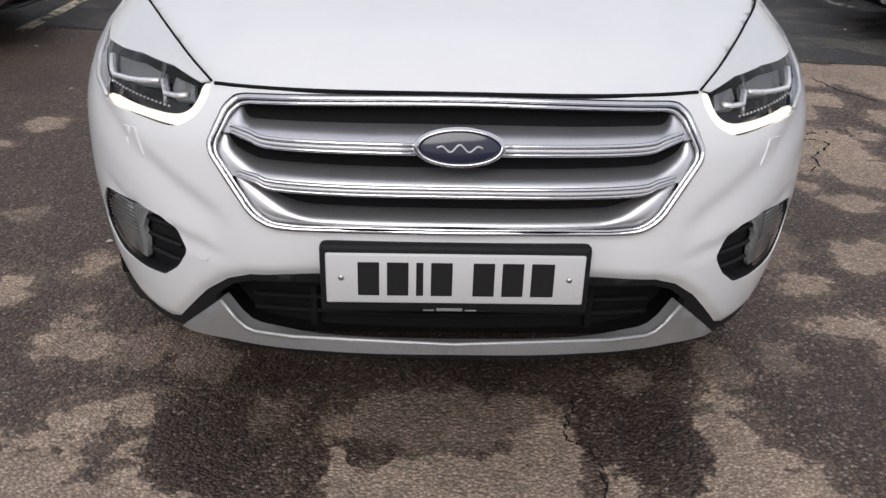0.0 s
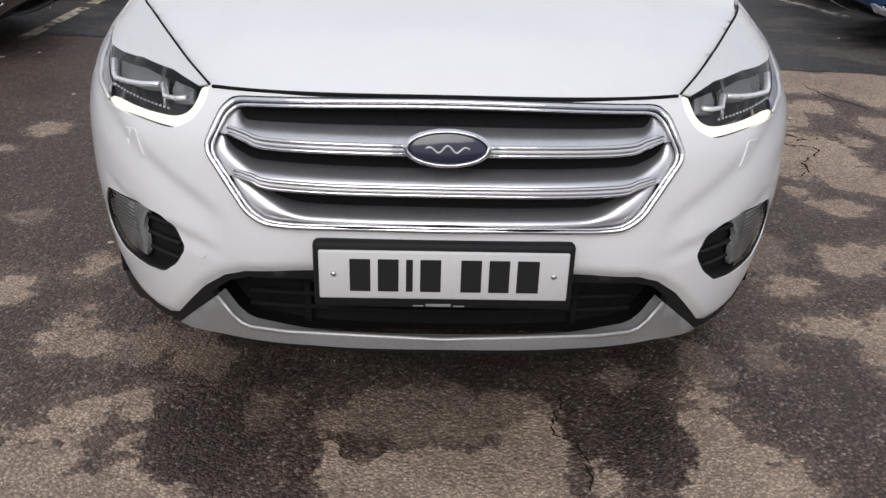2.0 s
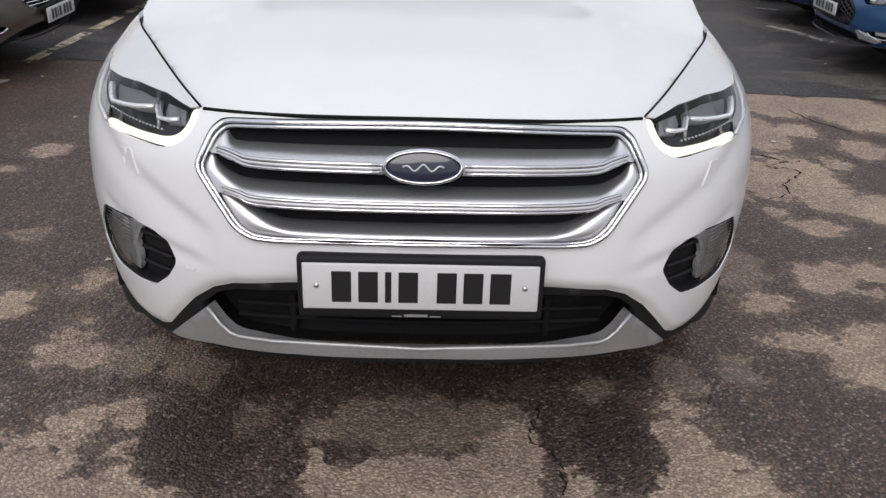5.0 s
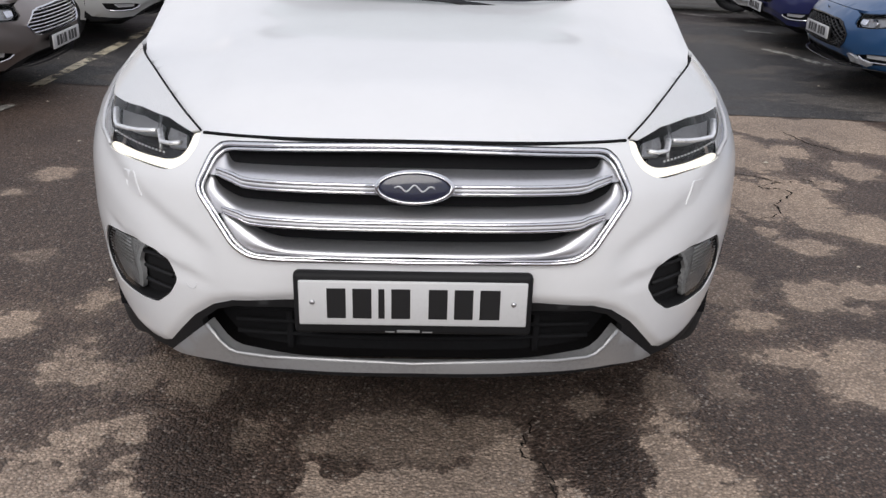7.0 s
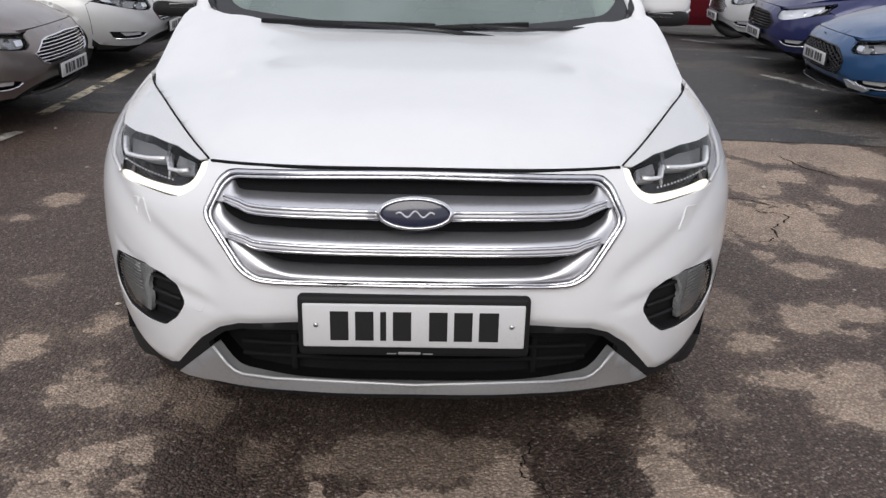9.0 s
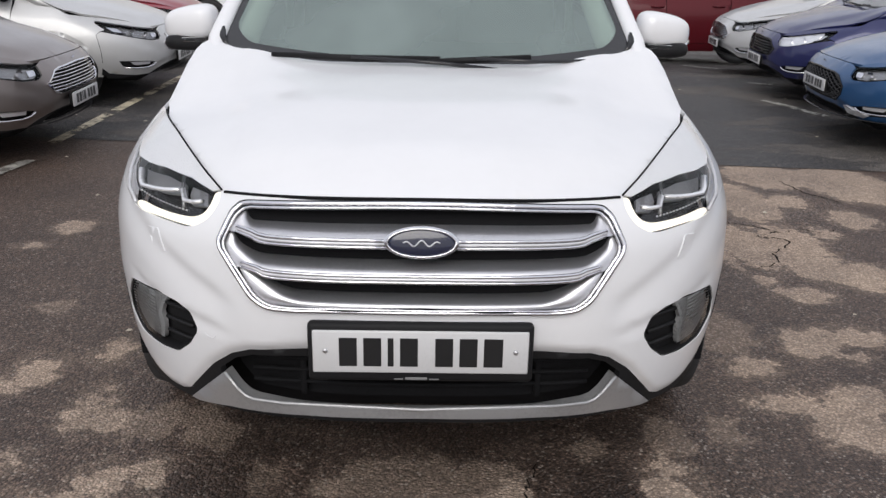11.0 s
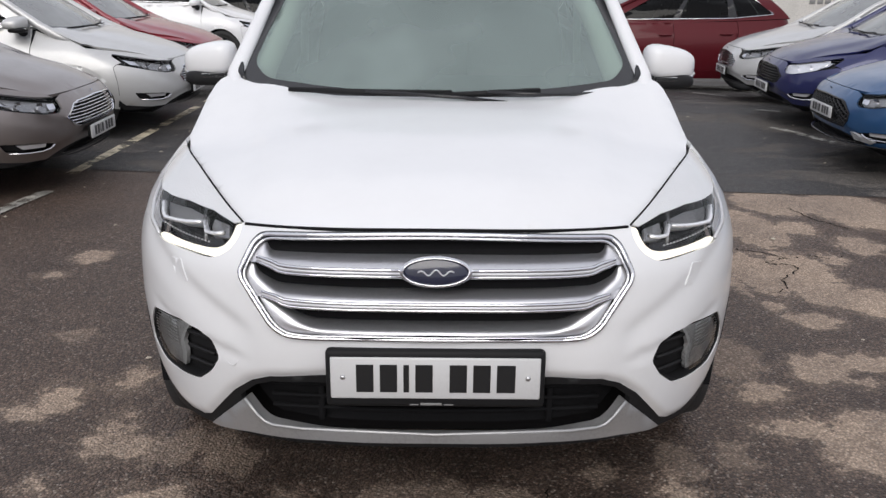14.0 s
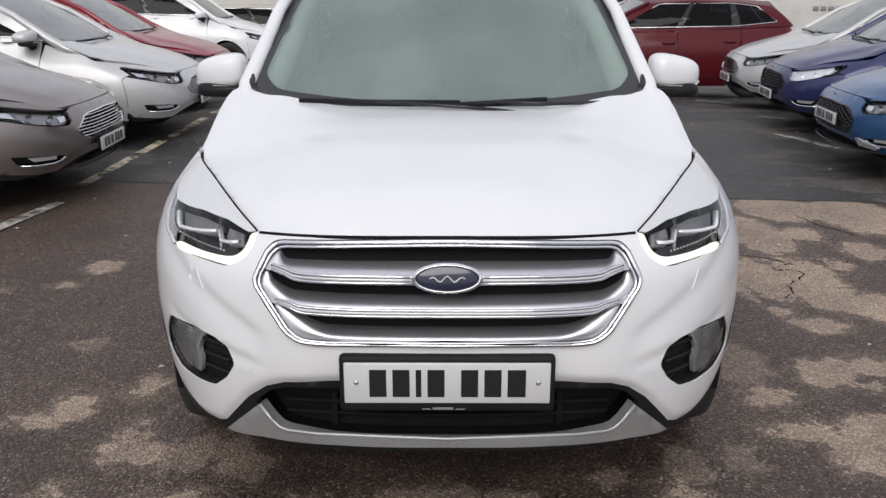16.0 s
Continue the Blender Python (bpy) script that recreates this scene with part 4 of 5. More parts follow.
    for pts in ([(-0.70, -0.058), (-0.34, -0.026), (0.06, -0.014)], [(0.0, -0.024), (0.22, -0.020), (0.47, -0.022)]):
        curve = [Vector(screen(*p)) + Vector((0, -0.03, 0.022)) for p in pts]
        w = part("wiper", *tube(curve, [0.006, 0.009, 0.008], 8, 1.3), BLACK, car, "black wiper blade")
        part("wiper_arm", *tube([curve[1] + Vector((0, -0.01, 0.006)), curve[2] + Vector((0.02, -0.025, -0.010)), Vector(screen(pts[2][0] + 0.26, -0.06)) + Vector((0, -0.02, 0.012))], 0.007, 6), GLOSS_BLACK, w)
    # lower nose
    lower_half = on_nose([(0, st["lower"][-1][1] + 0.003)] + [(x, z + 0.003) for x, z in st["lower"][::-1][1:]]) + [sy(0.53, 0.41), sy(0.53, 0.33), sx(0.83, 0.288), sx(0.77, 0.284), sx(0.70, 0.297), sx(0.64, 0.308), sx(0.60, 0.313), sx(0.491, 0.322), sx(0.284, 0.332), sx(0, 0.333)]
    part("lower_cladding", *panel(both(lower_half), skin, [on_nose(both(st["intake"]))], 0.03, 0.02, 0.001), BLACK, car, "black plastic lower bumper cladding")
    part("intake_backing", *panel(on_nose(both(st["intake"])), skin, [], 0.08, 0.0, -0.075), VOID, car)
    for z in ((0.412, 0.447, 0.482) if suv else (0.33, 0.36, 0.39)):
        w = 0.43 if suv else 0.42
        part("intake_slat", *tube([nose_point(w * k / 6, z, -0.045) for k in range(-6, 7)], 0.007, 6, 0.8), VOID, car)
    if suv:
        for x in (-0.30, 0.30):
            part("intake_post", *block(x - 0.008, x + 0.008, nose_point(x, 0.44)[1] + 0.04, nose_point(x, 0.44)[1] + 0.06, 0.375, 0.515, 0.003, 1), VOID, car)
        skid = [(0, 0.374), (0.343, 0.375), (0.425, 0.374), (0.447, 0.380), (0.468, 0.398), (0.499, 0.441), (0.613, 0.318), (0.585, 0.318), (0.491, 0.336), (0.284, 0.348), (0, 0.350)]
        part("skid_plate", *panel(on_nose(both(skid)), skin, [], 0.03, 0.035, 0.008), SKID, car, "silver painted skid plate")
        lip_line = [(x, z) for x, z in skid[:6]]
        part("skid_lip", *tube([(-x, y, z) for x, y, z in [nose_point(a, c, 0.006) for a, c in lip_line[:0:-1]]] + [nose_point(a, c, 0.006) for a, c in lip_line], 0.006, 8), SKID, car)
        for sgn in (-1, 1):
            part("washer_cover", *panel(rounded(on_nose([(sgn * x, z) for x, z in ([(0.668, 0.790), (0.708, 0.782), (0.685, 0.735), (0.648, 0.733)] if sgn < 0 else [(0.668, 0.790), (0.648, 0.733), (0.685, 0.735), (0.708, 0.782)])]), 0.008), skin, [], 0.02, 0.005, 0.003), body, car, "headlight washer cover")
        part("tow_cover", *tube([nose_point(-0.524 + 0.014 * math.cos(a), 0.555 + 0.014 * math.sin(a), 0.0005) for a in np.linspace(3.4, 6.4, 10)], 0.0009, 5), SATIN, car)
        suv_grille(car)
    else:
        if style == "sport":
            mesh_grille(car, st)
        else:
            hatch_grille(car, st, bars, frame_mat or CHROME, bar_mat or CHROME)
        part("bonnet_badge", *moved(lathe([(0.001, 0.004), (0.02, 0.003), (0.026, 0)], 20), Matrix.Translation(nose_point(0, 0.868, 0.004)) @ pose(0, 0, 0, 0, -25, 90)), CHROME, car, "small oval badge")
    number_plate(car, st, dealer)
    # cabin and underside
    part("underbody", *block(-0.60, 0.60, 0.30, LENGTH - 0.25, 0.22, 0.42, 0.05), VOID, car)
    part("cabin_floor", *block(-0.72, 0.72, 1.35, LENGTH - 0.4, 0.40, 0.46, 0.02), VOID, car)
    part("bulkhead", *block(-0.70, 0.70, 0.66, 1.32, 0.42, 0.84, 0.05), VOID, car)
    part("dashboard", *block(-0.72, 0.72, 1.18, 1.72, 0.82, 1.105, 0.06, 3), TRIM_DARK, car)
    part("screen_shelf", *block(-0.62, 0.62, 1.08, 1.40, 1.02, 1.07, 0.02, 2), TRIM_DARK, car)
    ring = [(-0.37 + 0.185 * math.cos(a), 1.80 + 0.07 * math.sin(a), 1.0 + 0.17 * math.sin(a)) for a in np.linspace(0, 2 * math.pi, 25)]
    wheel_ob = part("steering_wheel", *tube(ring, 0.016, 8), TRIM_DARK, car, "dark steering wheel")
    part("hub", *ball(-0.37, 1.80, 1.0, 0.08, 0.04, 0.07, 8), TRIM_DARK, wheel_ob)
    for x in (-0.37, 0.37):
        seat(car, x, 2.15)
    part("rear_bench", *block(-0.65, 0.65, 3.0, 3.22, 0.55, 1.44, 0.07, 3), CLOTH, car)
    part("headlining", *panel([(-0.9, 0.03), (0.9, 0.03), (0.9, 0.97), (-0.9, 0.97)], roof, [], 0.2, 0.0, -0.03), TRIM_PALE, car)
    mb = part("mirror_housing", *ball(0, 1.63, 1.435, 0.055, 0.05, 0.05, 10, 0.8), TRIM_DARK, car, "rear view mirror mount")
    part("interior_mirror", *ball(0.0, 1.80, 1.50, 0.12, 0.02, 0.035, 8, 0.6), TRIM_DARK, mb)
    for sgn in (-1, 1):
        part("pillar_trim", *tube([(sgn * 0.672, 1.35, 1.13), (sgn * 0.612, 1.68, 1.36), (sgn * 0.53, 2.04, 1.54)], 0.055, 8), TRIM_PALE, car)
        if suv:
            part("seat_belt", *tube([(sgn * 0.66, 2.36, 1.09), (sgn * 0.655, 2.37, 1.25), (sgn * 0.645, 2.38, 1.46)], 0.019, 8), TRIM_PALE, car, "pale seat belt on the door pillar")
        base = [(0.700, 0.88, 0.945), (0.722, 1.10, 1.050), (0.738, 1.26, 1.150), (0.668, 1.60, 1.408), (0.587, 1.98, 1.598)] if suv else [(0.752, 0.88, 0.958), (0.757, 1.10, 1.056), (0.750, 1.26, 1.155), (0.682, 1.60, 1.405), (0.60, 1.98, 1.595)]
        part("front_pillar", *tube([(sgn * x, y, z) for x, y, z in base], [0.02, 0.040, 0.032, 0.024, 0.020] if suv else [0.036, 0.05, 0.042, 0.033, 0.03], 16), body, car, "painted windscreen pillar")
    if size != (1, 1, 1):
        car.scale = size
    car.matrix_basis = m @ Matrix.Diagonal((*size, 1))
    return car


# ---- ground ----
def fall(y, x=0.0):
    """The yard drops gently towards its far end, more so on the right."""
    return -0.045 * min(12.0, max(0.0, y - 8.5)) - 0.03 * min(4.0, max(0.0, x - 0.5)) * min(1.0, max(0.0, (y - 8.5) / 4))


def asphalt(name, dark, pale, dry=(), faint=(), holes=(), scatter=-0.2, stretch=(1, 1, 1)):
    """Worn asphalt: coarse stones in a damp dark binder, and paler dry patches with crisp ragged edges. The spots are ellipses (x, y, rx, ry)."""
    m, n, l, b = material(name)
    geo = n.new("ShaderNodeNewGeometry")
    pos = geo.outputs["Position"]
    pull = n.new("ShaderNodeVectorMath")
    pull.operation = "MULTIPLY"
    pull.inputs[1].default_value = stretch
    l.new(pos, pull.inputs[0])

    def tex(scale, detail, rough=0.6):
        t = n.new("ShaderNodeTexNoise")
        t.inputs["Scale"].default_value, t.inputs["Detail"].default_value, t.inputs["Roughness"].default_value = scale, detail, rough
        l.new(pull.outputs[0] if scale < 25 else pos, t.inputs["Vector"])
        return t.outputs[0]

    def calc(op, a, c):
        q = n.new("ShaderNodeMath")
        q.operation = op
        for i, v in enumerate((a, c)):
            if isinstance(v, (int, float)):
                q.inputs[i].default_value = v
            else:
                l.new(v, q.inputs[i])
        return q.outputs[0]

    def span(src, lo, hi, a=0.0, c=1.0):
        q = n.new("ShaderNodeMapRange")
        q.inputs[1].default_value, q.inputs[2].default_value, q.inputs[3].default_value, q.inputs[4].default_value = lo, hi, a, c
        l.new(src, q.inputs[0])
        return q.outputs[0]

    warp, shift, bend = n.new("ShaderNodeTexNoise"), n.new("ShaderNodeVectorMath"), n.new("ShaderNodeVectorMath")
    warp.inputs["Scale"].default_value, warp.inputs["Detail"].default_value, warp.inputs["Roughness"].default_value = 9.0, 3, 0.55
    l.new(pos, warp.inputs["Vector"])
    shift.operation, bend.operation = "SUBTRACT", "MULTIPLY_ADD"
    l.new(warp.outputs["Color"], shift.inputs[0])
    shift.inputs[1].default_value = (0.5, 0.5, 0.5)
    l.new(shift.outputs[0], bend.inputs[0])
    bend.inputs[1].default_value = (0.16, 0.16, 0)
    l.new(pos, bend.inputs[2])
    bent = bend.outputs[0]

    def field(spots):
        """About how many metres a place lies inside the nearest spot."""
        total = None
        for x, y, rx, ry in spots:
            s, d, ln = n.new("ShaderNodeVectorMath"), n.new("ShaderNodeVectorMath"), n.new("ShaderNodeVectorMath")
            s.operation, d.operation, ln.operation = "SUBTRACT", "DIVIDE", "LENGTH"
            l.new(bent, s.inputs[0])
            s.inputs[1].default_value = (x, y, 0)
            l.new(s.outputs[0], d.inputs[0])
            d.inputs[1].default_value = (rx, ry, 1)
            l.new(d.outputs[0], ln.inputs[0])
            v = calc("MULTIPLY", calc("SUBTRACT", 1.08, ln.outputs["Value"]), min(rx, ry))
            total = v if total is None else calc("MAXIMUM", total, v)
        return calc("MAXIMUM", total, -0.15)

    ragged = calc("ADD", calc("MULTIPLY", calc("SUBTRACT", tex(14.0, 5, 0.6), 0.5), 0.17), calc("MULTIPLY", calc("SUBTRACT", tex(60.0, 4, 0.7), 0.5), 0.055))
    loose = calc("ADD", calc("MULTIPLY", calc("SUBTRACT", tex(3.2, 6, 0.62), 0.5), 0.9), scatter)
    if dry:
        place = n.new("ShaderNodeSeparateXYZ")
        l.new(pos, place.inputs[0])
        loose = calc("ADD", loose, span(place.outputs[1], -0.7, -1.6, 0.0, 0.12))
    mask = calc("MAXIMUM", field(dry), loose) if dry else loose
    mask = calc("ADD", mask, ragged)
    soft = calc("ADD", field(faint), ragged) if faint else None
    wet = None
    # darkened spots: damp ground, and painted shade below the bumper
    if holes:
        hole = calc("ADD", field(holes), calc("MULTIPLY", ragged, 0.8))
        wet = span(hole, -0.02, 0.05, 0.0, 0.7)
        mask = calc("SUBTRACT", mask, span(hole, -0.02, 0.02, 0.0, 0.25))
    tone = span(tex(7.0, 6, 0.65), 0.30, 0.66, 0.70, 1.0)
    dry_out = calc("MULTIPLY", span(mask, -0.006, 0.010), tone)
    dry_out = calc("MAXIMUM", dry_out, span(mask, -0.045, -0.030, 0.0, 0.16))
    if soft is not None:
        dry_out = calc("MAXIMUM", dry_out, calc("MULTIPLY", span(soft, -0.012, 0.014, 0.0, 0.46), tone))
    v = n.new("ShaderNodeTexVoronoi")
    v.inputs["Scale"].default_value = 118
    l.new(pos, v.inputs["Vector"])
    stones = n.new("ShaderNodeSeparateColor")
    l.new(v.outputs["Color"], stones.inputs[0])
    pit = span(v.outputs["Distance"], 0.25, 0.75, 1.0, 0.42)
    grit = calc("ADD", calc("MULTIPLY", calc("POWER", stones.outputs[0], 2.6), 0.62), calc("MULTIPLY", tex(110, 6, 0.75), 0.85))
    grit = calc("MULTIPLY", grit, pit)
    a = ramp(n, l, grit, 0.16, 0.95, [c * 0.42 for c in dark], [c * 3.3 for c in dark])
    c = ramp(n, l, grit, 0.10, 0.95, [x * 0.52 for x in pale], [x * 1.65 for x in pale])
    mix = n.new("ShaderNodeMixRGB")
    l.new(dry_out, mix.inputs[0])
    l.new(a.outputs[0], mix.inputs[1])
    l.new(c.outputs[0], mix.inputs[2])
    speck = n.new("ShaderNodeMixRGB")
    l.new(calc("MULTIPLY", calc("MULTIPLY", calc("GREATER_THAN", stones.outputs[1], 0.955), pit), 0.6), speck.inputs[0])
    l.new(mix.outputs[0], speck.inputs[1])
    speck.inputs[2].default_value = (0.46, 0.41, 0.36, 1)
    # multiplies the colour down for both damp and under-nose shade
    if wet is not None:
        soak_shade = n.new("ShaderNodeMixRGB")
        soak_shade.blend_type = "MULTIPLY"
        l.new(wet, soak_shade.inputs[0])
        l.new(speck.outputs[0], soak_shade.inputs[1])
        soak_shade.inputs[2].default_value = (0.34, 0.32, 0.31, 1)
        speck = soak_shade
    hue = ramp(n, l, tex(1.7, 7), 0.32, 0.68, (0.78, 0.77, 0.78), (1.14, 1.11, 1.07))
    tint = n.new("ShaderNodeMixRGB")
    tint.blend_type = "MULTIPLY"
    tint.inputs[0].default_value = 1
    l.new(speck.outputs[0], tint.inputs[1])
    l.new(hue.outputs[0], tint.inputs[2])
    l.new(tint.outputs[0], b.inputs["Base Color"])
    l.new(span(dry_out, 0, 1, 0.5, 0.92), b.inputs["Roughness"])
    b.inputs["Specular IOR Level"].default_value = 0.38
    h = calc("ADD", calc("MULTIPLY", v.outputs["Distance"], -1.0), calc("MULTIPLY", tex(45, 5, 0.7), 0.8))
    bump(n, l, h, b, 0.9, 0.006)
    return m


# dry patches round the nose, then beside the car, the fainter ones, and dark spots: soaked places, a tar joint, shade
# painted under the bumper
DRY_NEAR = [(-1.12, 0.68, 0.05, 0.12), (-1.02, 0.61, 0.08, 0.08), (-0.92, 0.27, 0.07, 0.08), (-0.80, 0.30, 0.05, 0.07), (-0.98, 0.17, 0.10, 0.03), (-0.75, 0.13, 0.05, 0.03), (-0.97, 0.01, 0.12, 0.12), (-0.73, -0.03, 0.16, 0.08), (0.03, 0.0, 0.28, 0.12), (-0.26, 0.11, 0.05, 0.07), (0.25, 0.16, 0.10, 0.11), (0.41, 0.04, 0.05, 0.07), (0.71, 0.24, 0.08, 0.09), (0.72, 0.13, 0.12, 0.08), (0.73, 0.0, 0.18, 0.11), (0.75, 0.34, 0.04, 0.07), (-1.16, 1.10, 0.06, 0.09), (-1.39, 0.93, 0.08, 0.10), (-1.48, 0.83, 0.08, 0.06), (-1.90, 2.59, 0.09, 0.11), (-2.0, 2.29, 0.05, 0.04), (-1.23, 0.37, 0.04, 0.05)]
DRY_SIDE = [(2.30, 3.88, 0.27, 0.31), (2.78, 3.70, 0.28, 0.44), (1.93, 3.26, 0.18, 0.41), (1.69, 2.42, 0.14, 0.32), (1.94, 2.46, 0.15, 0.28), (1.93, 2.13, 0.16, 0.22), (2.10, 1.99, 0.16, 0.19), (1.73, 1.74, 0.11, 0.09), (2.46, 2.91, 0.12, 0.17), (2.18, 2.64, 0.06, 0.10), (1.59, 1.92, 0.05, 0.06), (1.52, 1.23, 0.10, 0.12), (1.72, 1.30, 0.14, 0.08), (1.67, 1.12, 0.05, 0.05), (1.22, 1.04, 0.09, 0.07), (1.28, 0.75, 0.13, 0.06), (1.42, 0.60, 0.12, 0.14), (1.53, 0.78, 0.12, 0.10), (2.22, 3.26, 0.11, 0.13), (1.52, 2.22, 0.04, 0.13), (2.9, 2.6, 0.3, 0.2), (2.5, 1.6, 0.3, 0.2), (3.3, 3.3, 0.4, 0.3)]
FAINT = [(-0.87, 0.61, 0.08, 0.11), (-0.67, 0.52, 0.09, 0.07), (-0.46, 0.28, 0.04, 0.08), (-0.06, 0.27, 0.22, 0.13), (0.19, 0.27, 0.12, 0.11), (0.78, 0.52, 0.07, 0.11), (0.51, 0.45, 0.05, 0.07), (-0.73, 0.63, 0.07, 0.11), (0.99, 0.56, 0.06, 0.12), (1.2, 1.35, 0.12, 0.2), (-1.55, 1.5, 0.1, 0.07), (-2.3, 2.2, 0.1, 0.05)]
DAMP_SHADE = [(-0.19, 0.16, 0.06, 0.05), (-0.335, 0.26, 0.025, 0.40), (0.10, 0.46, 0.13, 0.10), (0.36, 0.26, 0.03, 0.12), (0.52, 0.22, 0.11, 0.20), (-0.50, 0.46, 0.20, 0.08), (-0.56, 0.22, 0.15, 0.22), (0.12, 0.60, 0.40, 0.12), (0.62, 0.55, 0.14, 0.10), (-0.36, 0.66, 0.25, 0.10)]
YARD = asphalt("worn_asphalt", (0.070, 0.050, 0.0400), (0.42, 0.332, 0.264), DRY_NEAR + DRY_SIDE, FAINT, DAMP_SHADE, -0.22)
# lane's stretched pale streaks: dry tarmac and wet sheen, both painted as colour
DARK_TARMAC = asphalt("dark_tarmac", (0.037, 0.036, 0.0365), (0.125, 0.115, 0.107), scatter=-0.02, stretch=(0.20, 0.36, 1))


def sheet(name, xs, ys, mat, lift=0.0):
    V = [(x, y, fall(y, x) + lift) for y in ys for x in xs]
    nx = len(xs)
    return part(name, V, [(j * nx + i, j * nx + i + 1, (j + 1) * nx + i + 1, (j + 1) * nx + i) for j in range(len(ys) - 1) for i in range(nx - 1)], mat)


tagged(sheet("ground", [-600, -60, -12, 0, 0.5, 2.5, 4.5, 12, 60, 600], [-600, -40, 0, 8.5, 10.5, 12.5, 20.5, 80, 600], YARD), "worn asphalt yard with damp dark film, pale dry patches and painted shade under the nose", "ground", kind="structure")
V, n_ = [], 60
for i in range(n_ + 1):
    x = -14 + 28 * i / n_
    V += [(x, 4.42 - 0.115 * x + 0.03 * noise.noise((x * 2, 0, 0)), 0.004), (x, 8.5, 0.004), (x, 10.5, fall(10.5, x) + 0.006), (x, 12.5, fall(12.5, x) + 0.006), (x, 20.4, fall(20.4, x) + 0.006)]
tagged(part("road", V, [(5 * i + j, 5 * i + 5 + j, 5 * i + 6 + j, 5 * i + 1 + j) for i in range(n_) for j in range(4)], DARK_TARMAC), "darker smoother tarmac lane between the rows of cars", "road", kind="structure")


def line_paint(name, col):
    m, n, l, b = material(name)
    geo, t = n.new("ShaderNodeNewGeometry"), n.new("ShaderNodeTexNoise")
    t.inputs["Scale"].default_value, t.inputs["Detail"].default_value, t.inputs["Roughness"].default_value = 2.3, 12, 0.8
    l.new(geo.outputs["Position"], t.inputs["Vector"])
    r = ramp(n, l, t.outputs[0], 0.46, 0.53, (0, 0, 0), (1, 1, 1))
    dirt = ramp(n, l, noise_node(n, l, 3.1, 12, 0.8).outputs[0], 0.40, 0.58, [c * 0.45 for c in col], col)
    l.new(dirt.outputs[0], b.inputs["Base Color"])
    l.new(r.outputs[0], b.inputs["Alpha"])
    b.inputs["Roughness"].default_value = 0.7
    return m


LINE_WHITE, LINE_YELLOW = line_paint("worn_white_line", (0.55, 0.53, 0.48)), line_paint("worn_yellow_line", (0.74, 0.65, 0.48))


def stripe(name, a, b, w, mat, label):
    a, b = Vector((*a, 0)), Vector((*b, 0))
    d = (b - a).normalized()
    nrm, k = Vector((-d.y, d.x, 0)) * w / 2, 16
    V = []
    for i in range(k + 1):
        p = a.lerp(b, i / k)
        z = fall(p.y, p.x) + 0.010
        j = 0.006 * noise.noise((i * 3.1, a.x, a.y))
        V += [(p.x + nrm.x * (1 + j * 8), p.y + nrm.y, z), (p.x - nrm.x, p.y - nrm.y * (1 + j), z)]
    return tagged(part(name, V, [(2 * i, 2 * i + 1, 2 * i + 3, 2 * i + 2) for i in range(k)], mat), label, "marking", kind="structure")


stripe("trim_line", (-2.96, 2.75), (-2.76, 4.02), 0.10, LINE_WHITE, "worn white line on the asphalt")
stripe("trim_line", (-2.82, 4.55), (-2.72, 11.5), 0.10, LINE_YELLOW, "worn yellow line along the parked cars")
stripe("trim_line", (3.38, 6.95), (3.66, 6.10), 0.10, LINE_WHITE, "short worn white bay line")
stripe("trim_line", (3.36, 8.24), (3.95, 7.94), 0.08, LINE_WHITE, "short worn white bay line")
stripe("trim_line", (3.60, 10.7), (3.90, 10.1), 0.08, LINE_WHITE, "short worn white bay line")


# ---- cars ----
def parked(x, y, heading):
    """Nose at (x, y), facing heading degrees clockwise from the subject car's own direction."""
    return pose(x, y, fall(y, x), 0, 0, heading)


FOCUS, FOCUS_LOW = (0.985, 0.965, 0.865), (0.985, 0.965, 0.825)
build_car("car", "white compact SUV with chrome grille and lit daytime lamps", WHITE, "suv", pose(0, 0, 0), lit=True, dealer=True)
ROW_L, ROW_R = "cars parked along the yellow line", "cars parked opposite in bays"
build_car("car", "dark grey-brown hatchback with chrome slatted grille", GREY_BROWN, "hatch", parked(-2.50, 4.46, 92), FOCUS, group=ROW_L)
build_car("car", "silver-white hatchback with chrome slatted grille", SILVER, "hatch", parked(-2.46, 6.98, 92), FOCUS, group=ROW_L)
build_car("car", "red hatchback with raked windscreen", BRIGHT_RED, "hatch", parked(-2.76, 9.4, 92), FOCUS, group=ROW_L)
build_car("car", "white hatchback parked at the row's end", WHITE, "hatch", parked(-3.35, 16.2, 92), (1.0, 0.98, 1.03), group=ROW_L)
build_car("car", "pale beige hatchback parked far back", BEIGE, "hatch", parked(-1.9, 18.9, 92), FOCUS, group=ROW_L)
build_car("car", "mid-blue sporty hatchback with black mesh grille", BLUE, "sport", parked(3.12, 5.22, -95), FOCUS_LOW, group=ROW_R)
build_car("car", "deep blue small hatchback with slatted grille", NAVY, "hatch", parked(3.38, 7.38, -95), (0.94, 0.90, 0.845), group=ROW_R, bars=6, clear=0.93, bar_mat=GLOSS_BLACK, frame_mat=GLOSS_BLACK)
build_car("car", "silver-white hatchback in a parking bay", SILVER, "hatch", parked(3.60, 9.5, -95), FOCUS, group=ROW_R)
build_car("car", "dark red estate car standing side-on by the wall", RED, "hatch", parked(1.15, 12.1, -90), (0.97, 0.93, 0.86), group=ROW_R)

# ---- wall behind ----
RENDER = plain("painted_render", (0.62, 0.60, 0.57), 0.85, vary=0.12, scale=8, bumpy=0.3)
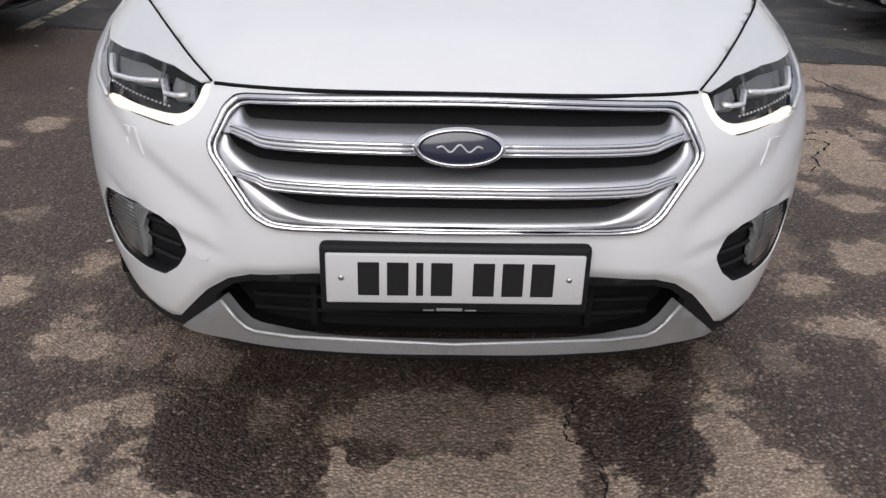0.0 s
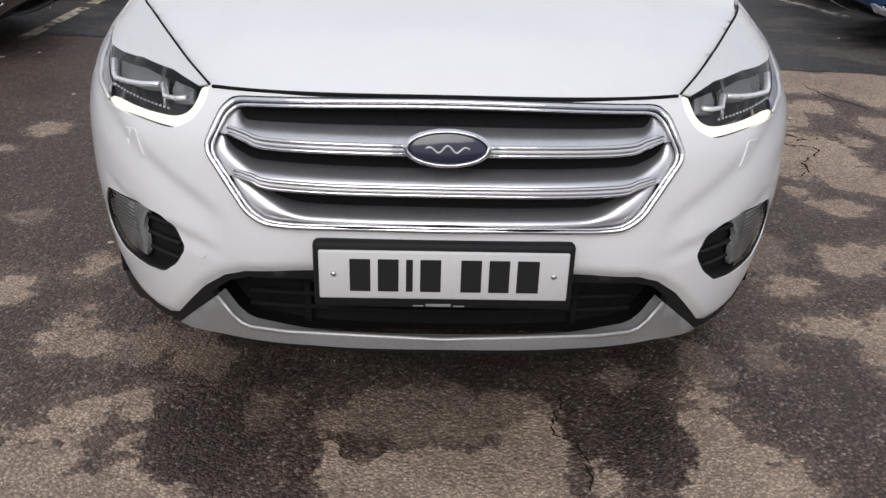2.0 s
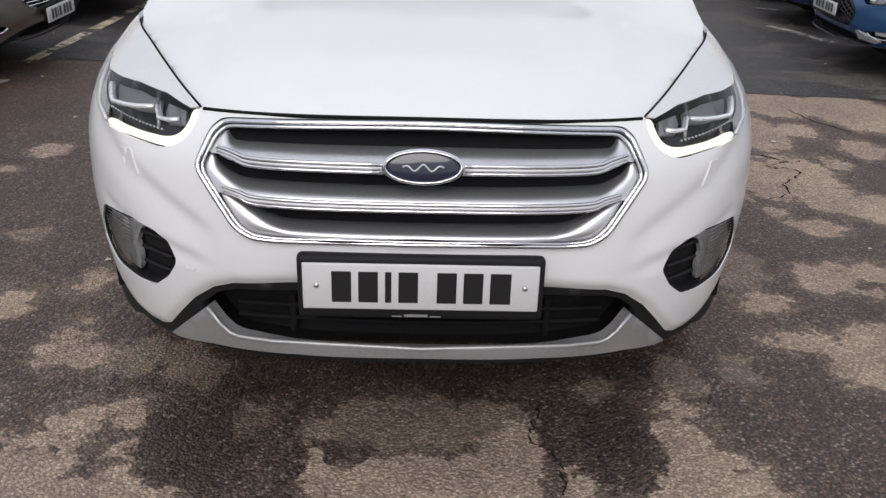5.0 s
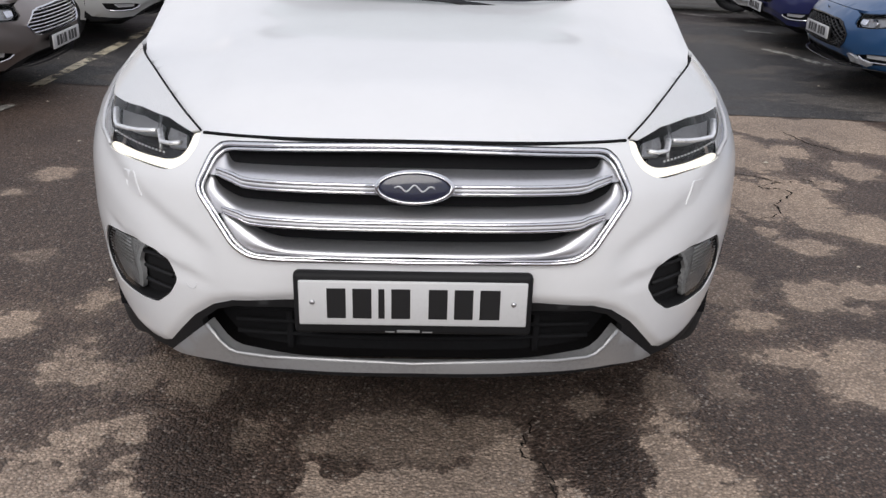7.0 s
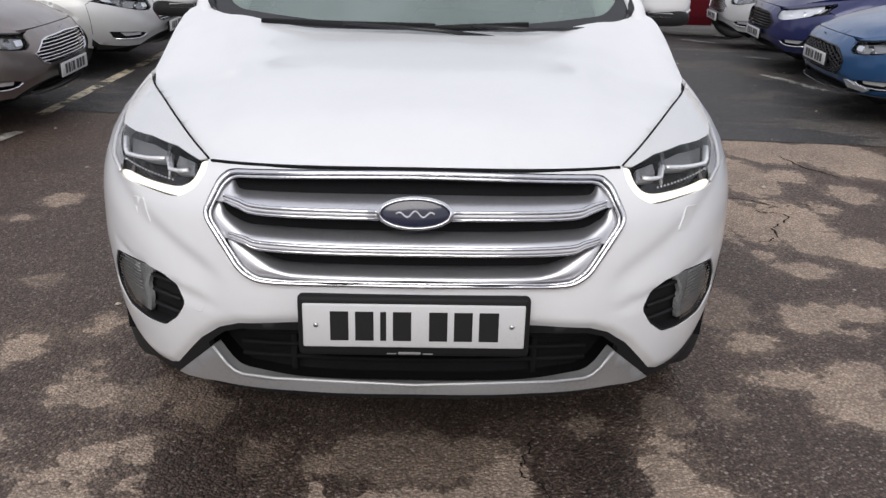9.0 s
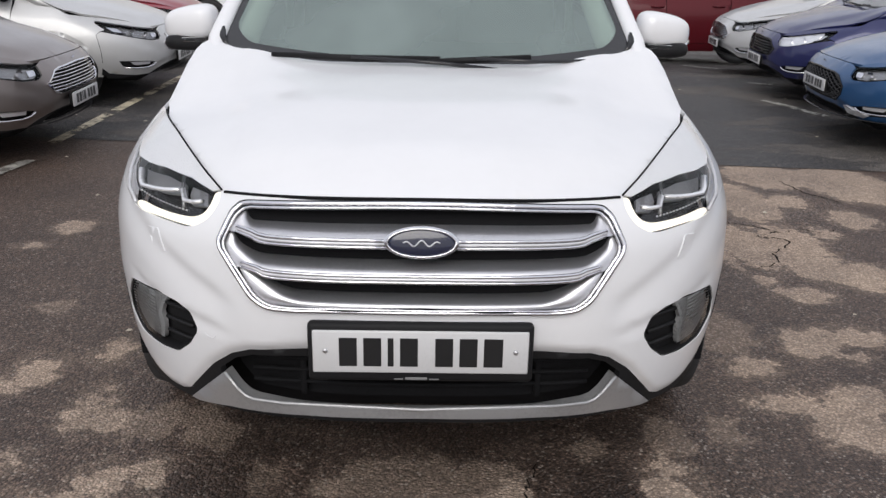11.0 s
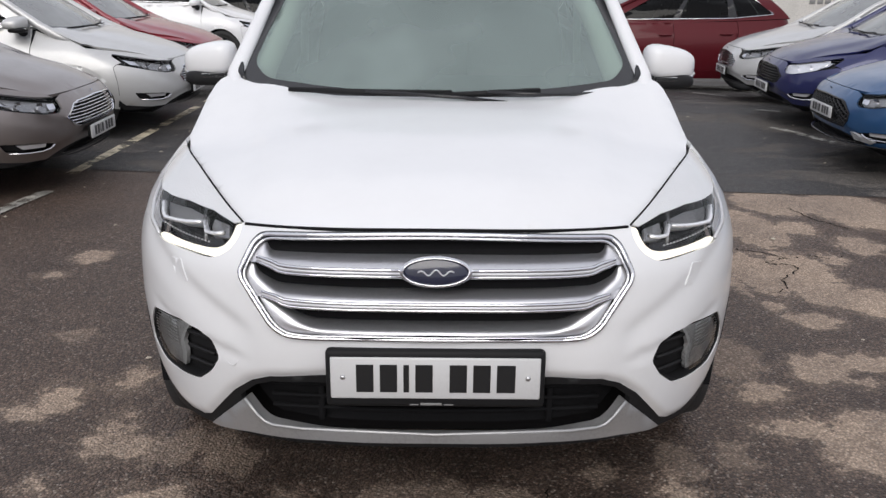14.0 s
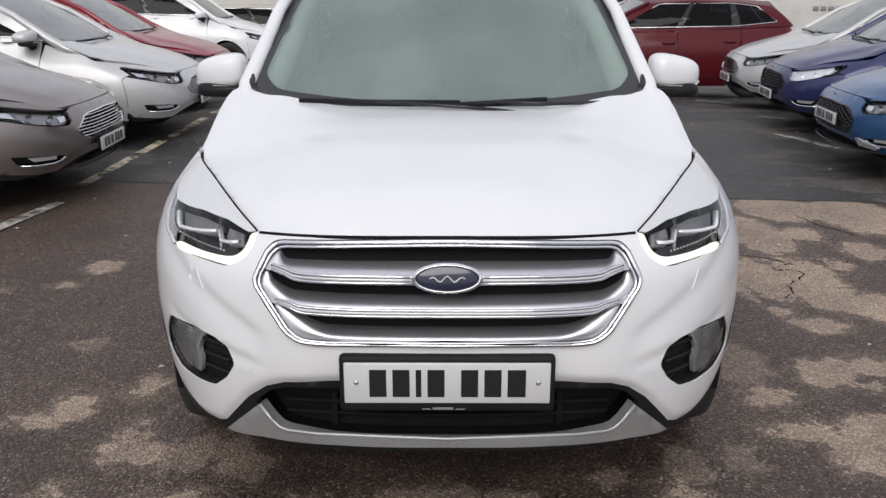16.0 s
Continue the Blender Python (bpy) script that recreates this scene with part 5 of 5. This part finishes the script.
wall = tagged(part("wall_north", *block(-30, 30, 21.5, 21.9, -1.0, 4.6, 0.02), RENDER), "pale painted rendered wall with dark faded lettering", "wall", kind="structure")
for k in range(7):
    part("lettering_bar", *block(4.3 + 0.40 * k, 4.62 + 0.40 * k, 21.485, 21.497, 1.02, 1.20, 0.004, 1), INK, wall, "faded dark lettering bar")


for k in range(6):
    part("lettering_bar", *block(9.45 + 0.20 * k, 9.60 + 0.20 * k, 21.485, 21.497, 0.74, 0.86, 0.004, 1), GREY_INK, wall, "faded grey lettering bar")
SIGN = [(4.25 + 0.42 * math.cos(2 * math.pi * k / 32), 1.10 + 0.20 * math.sin(2 * math.pi * k / 32)) for k in range(32)]
flat = lambda u, v: (u, 21.46, v)
board = part("oval_sign", *panel(SIGN, flat, [], 0.1, 0.035), PLATE, wall, "pale-rimmed oval sign")
part("sign_face", *panel([(4.25 + (x - 4.25) * 0.86, 1.10 + (z - 1.10) * 0.80) for x, z in SIGN], flat, [], 0.1, 0.01, 0.008), NAVY_ENAMEL, board, "dark navy oval face")


CRACKED = plain("crack_shade", (0.02, 0.017, 0.015), 0.95, spec=0.1)


def crack(points, w):
    """A narrow uneven crack, as a dark strip in the asphalt."""
    rng = random.Random(len(points))
    P = smooth_line([(x, y, 0) for x, y in points], 8)
    V = []
    for i, p in enumerate(P):
        j = Vector((rng.uniform(-1, 1) * 0.012, rng.uniform(-1, 1) * 0.012, 0))
        k = w * (0.4 + rng.random())
        V += [(p.x + j.x - k / 2, p.y + j.y, 0.0025), (p.x + j.x + k / 2, p.y + j.y + k * 0.3, 0.0025)]
    return tagged(part("trim_crack", V, [(2 * i, 2 * i + 1, 2 * i + 3, 2 * i + 2) for i in range(len(P) - 1)], CRACKED), "thin dark crack in the asphalt", "crack", kind="structure")


crack([(1.92, 2.66), (1.80, 2.58), (1.93, 2.50), (1.78, 2.30), (1.74, 2.16), (1.62, 2.08)], 0.010)
crack([(2.35, 3.75), (2.42, 3.45), (2.55, 3.25)], 0.008)
crack([(1.70, 2.82), (1.84, 2.75), (1.93, 2.66), (2.06, 2.70), (2.18, 2.66), (2.30, 2.72)], 0.008)
crack([(0.34, 0.36), (0.32, 0.28), (0.30, 0.21), (0.33, 0.17), (0.37, 0.07), (0.36, -0.02)], 0.005)


def loose_grit():
    """Scattered pale chips and leaf bits on the tarmac."""
    rng = random.Random(5)
    V, Fs = [], []
    for k in range(160):
        x, y = rng.uniform(-3.2, 4.2), rng.uniform(1.2, 9.5)
        if abs(x) < 1.15 and y < 4.8:
            continue
        r, a, z = rng.uniform(0.006, 0.018), rng.uniform(0, 6.3), fall(y, x) + 0.005
        b = len(V)
        for i in range(5):
            q = a + i * 1.257
            V.append((x + r * rng.uniform(0.6, 1.2) * math.cos(q), y + r * rng.uniform(0.6, 1.2) * math.sin(q), z))
        V.append((x, y, z + r * 0.5))
        Fs += [(b + i, b + (i + 1) % 5, b + 5) for i in range(5)]
    tagged(part("loose_grit", V, Fs, plain("pale_grit", (0.38, 0.34, 0.28), 0.9, vary=0.4, scale=4), smooth=False), "scattered pale grit and leaf bits on asphalt", "grit", kind="stuff")


loose_grit()
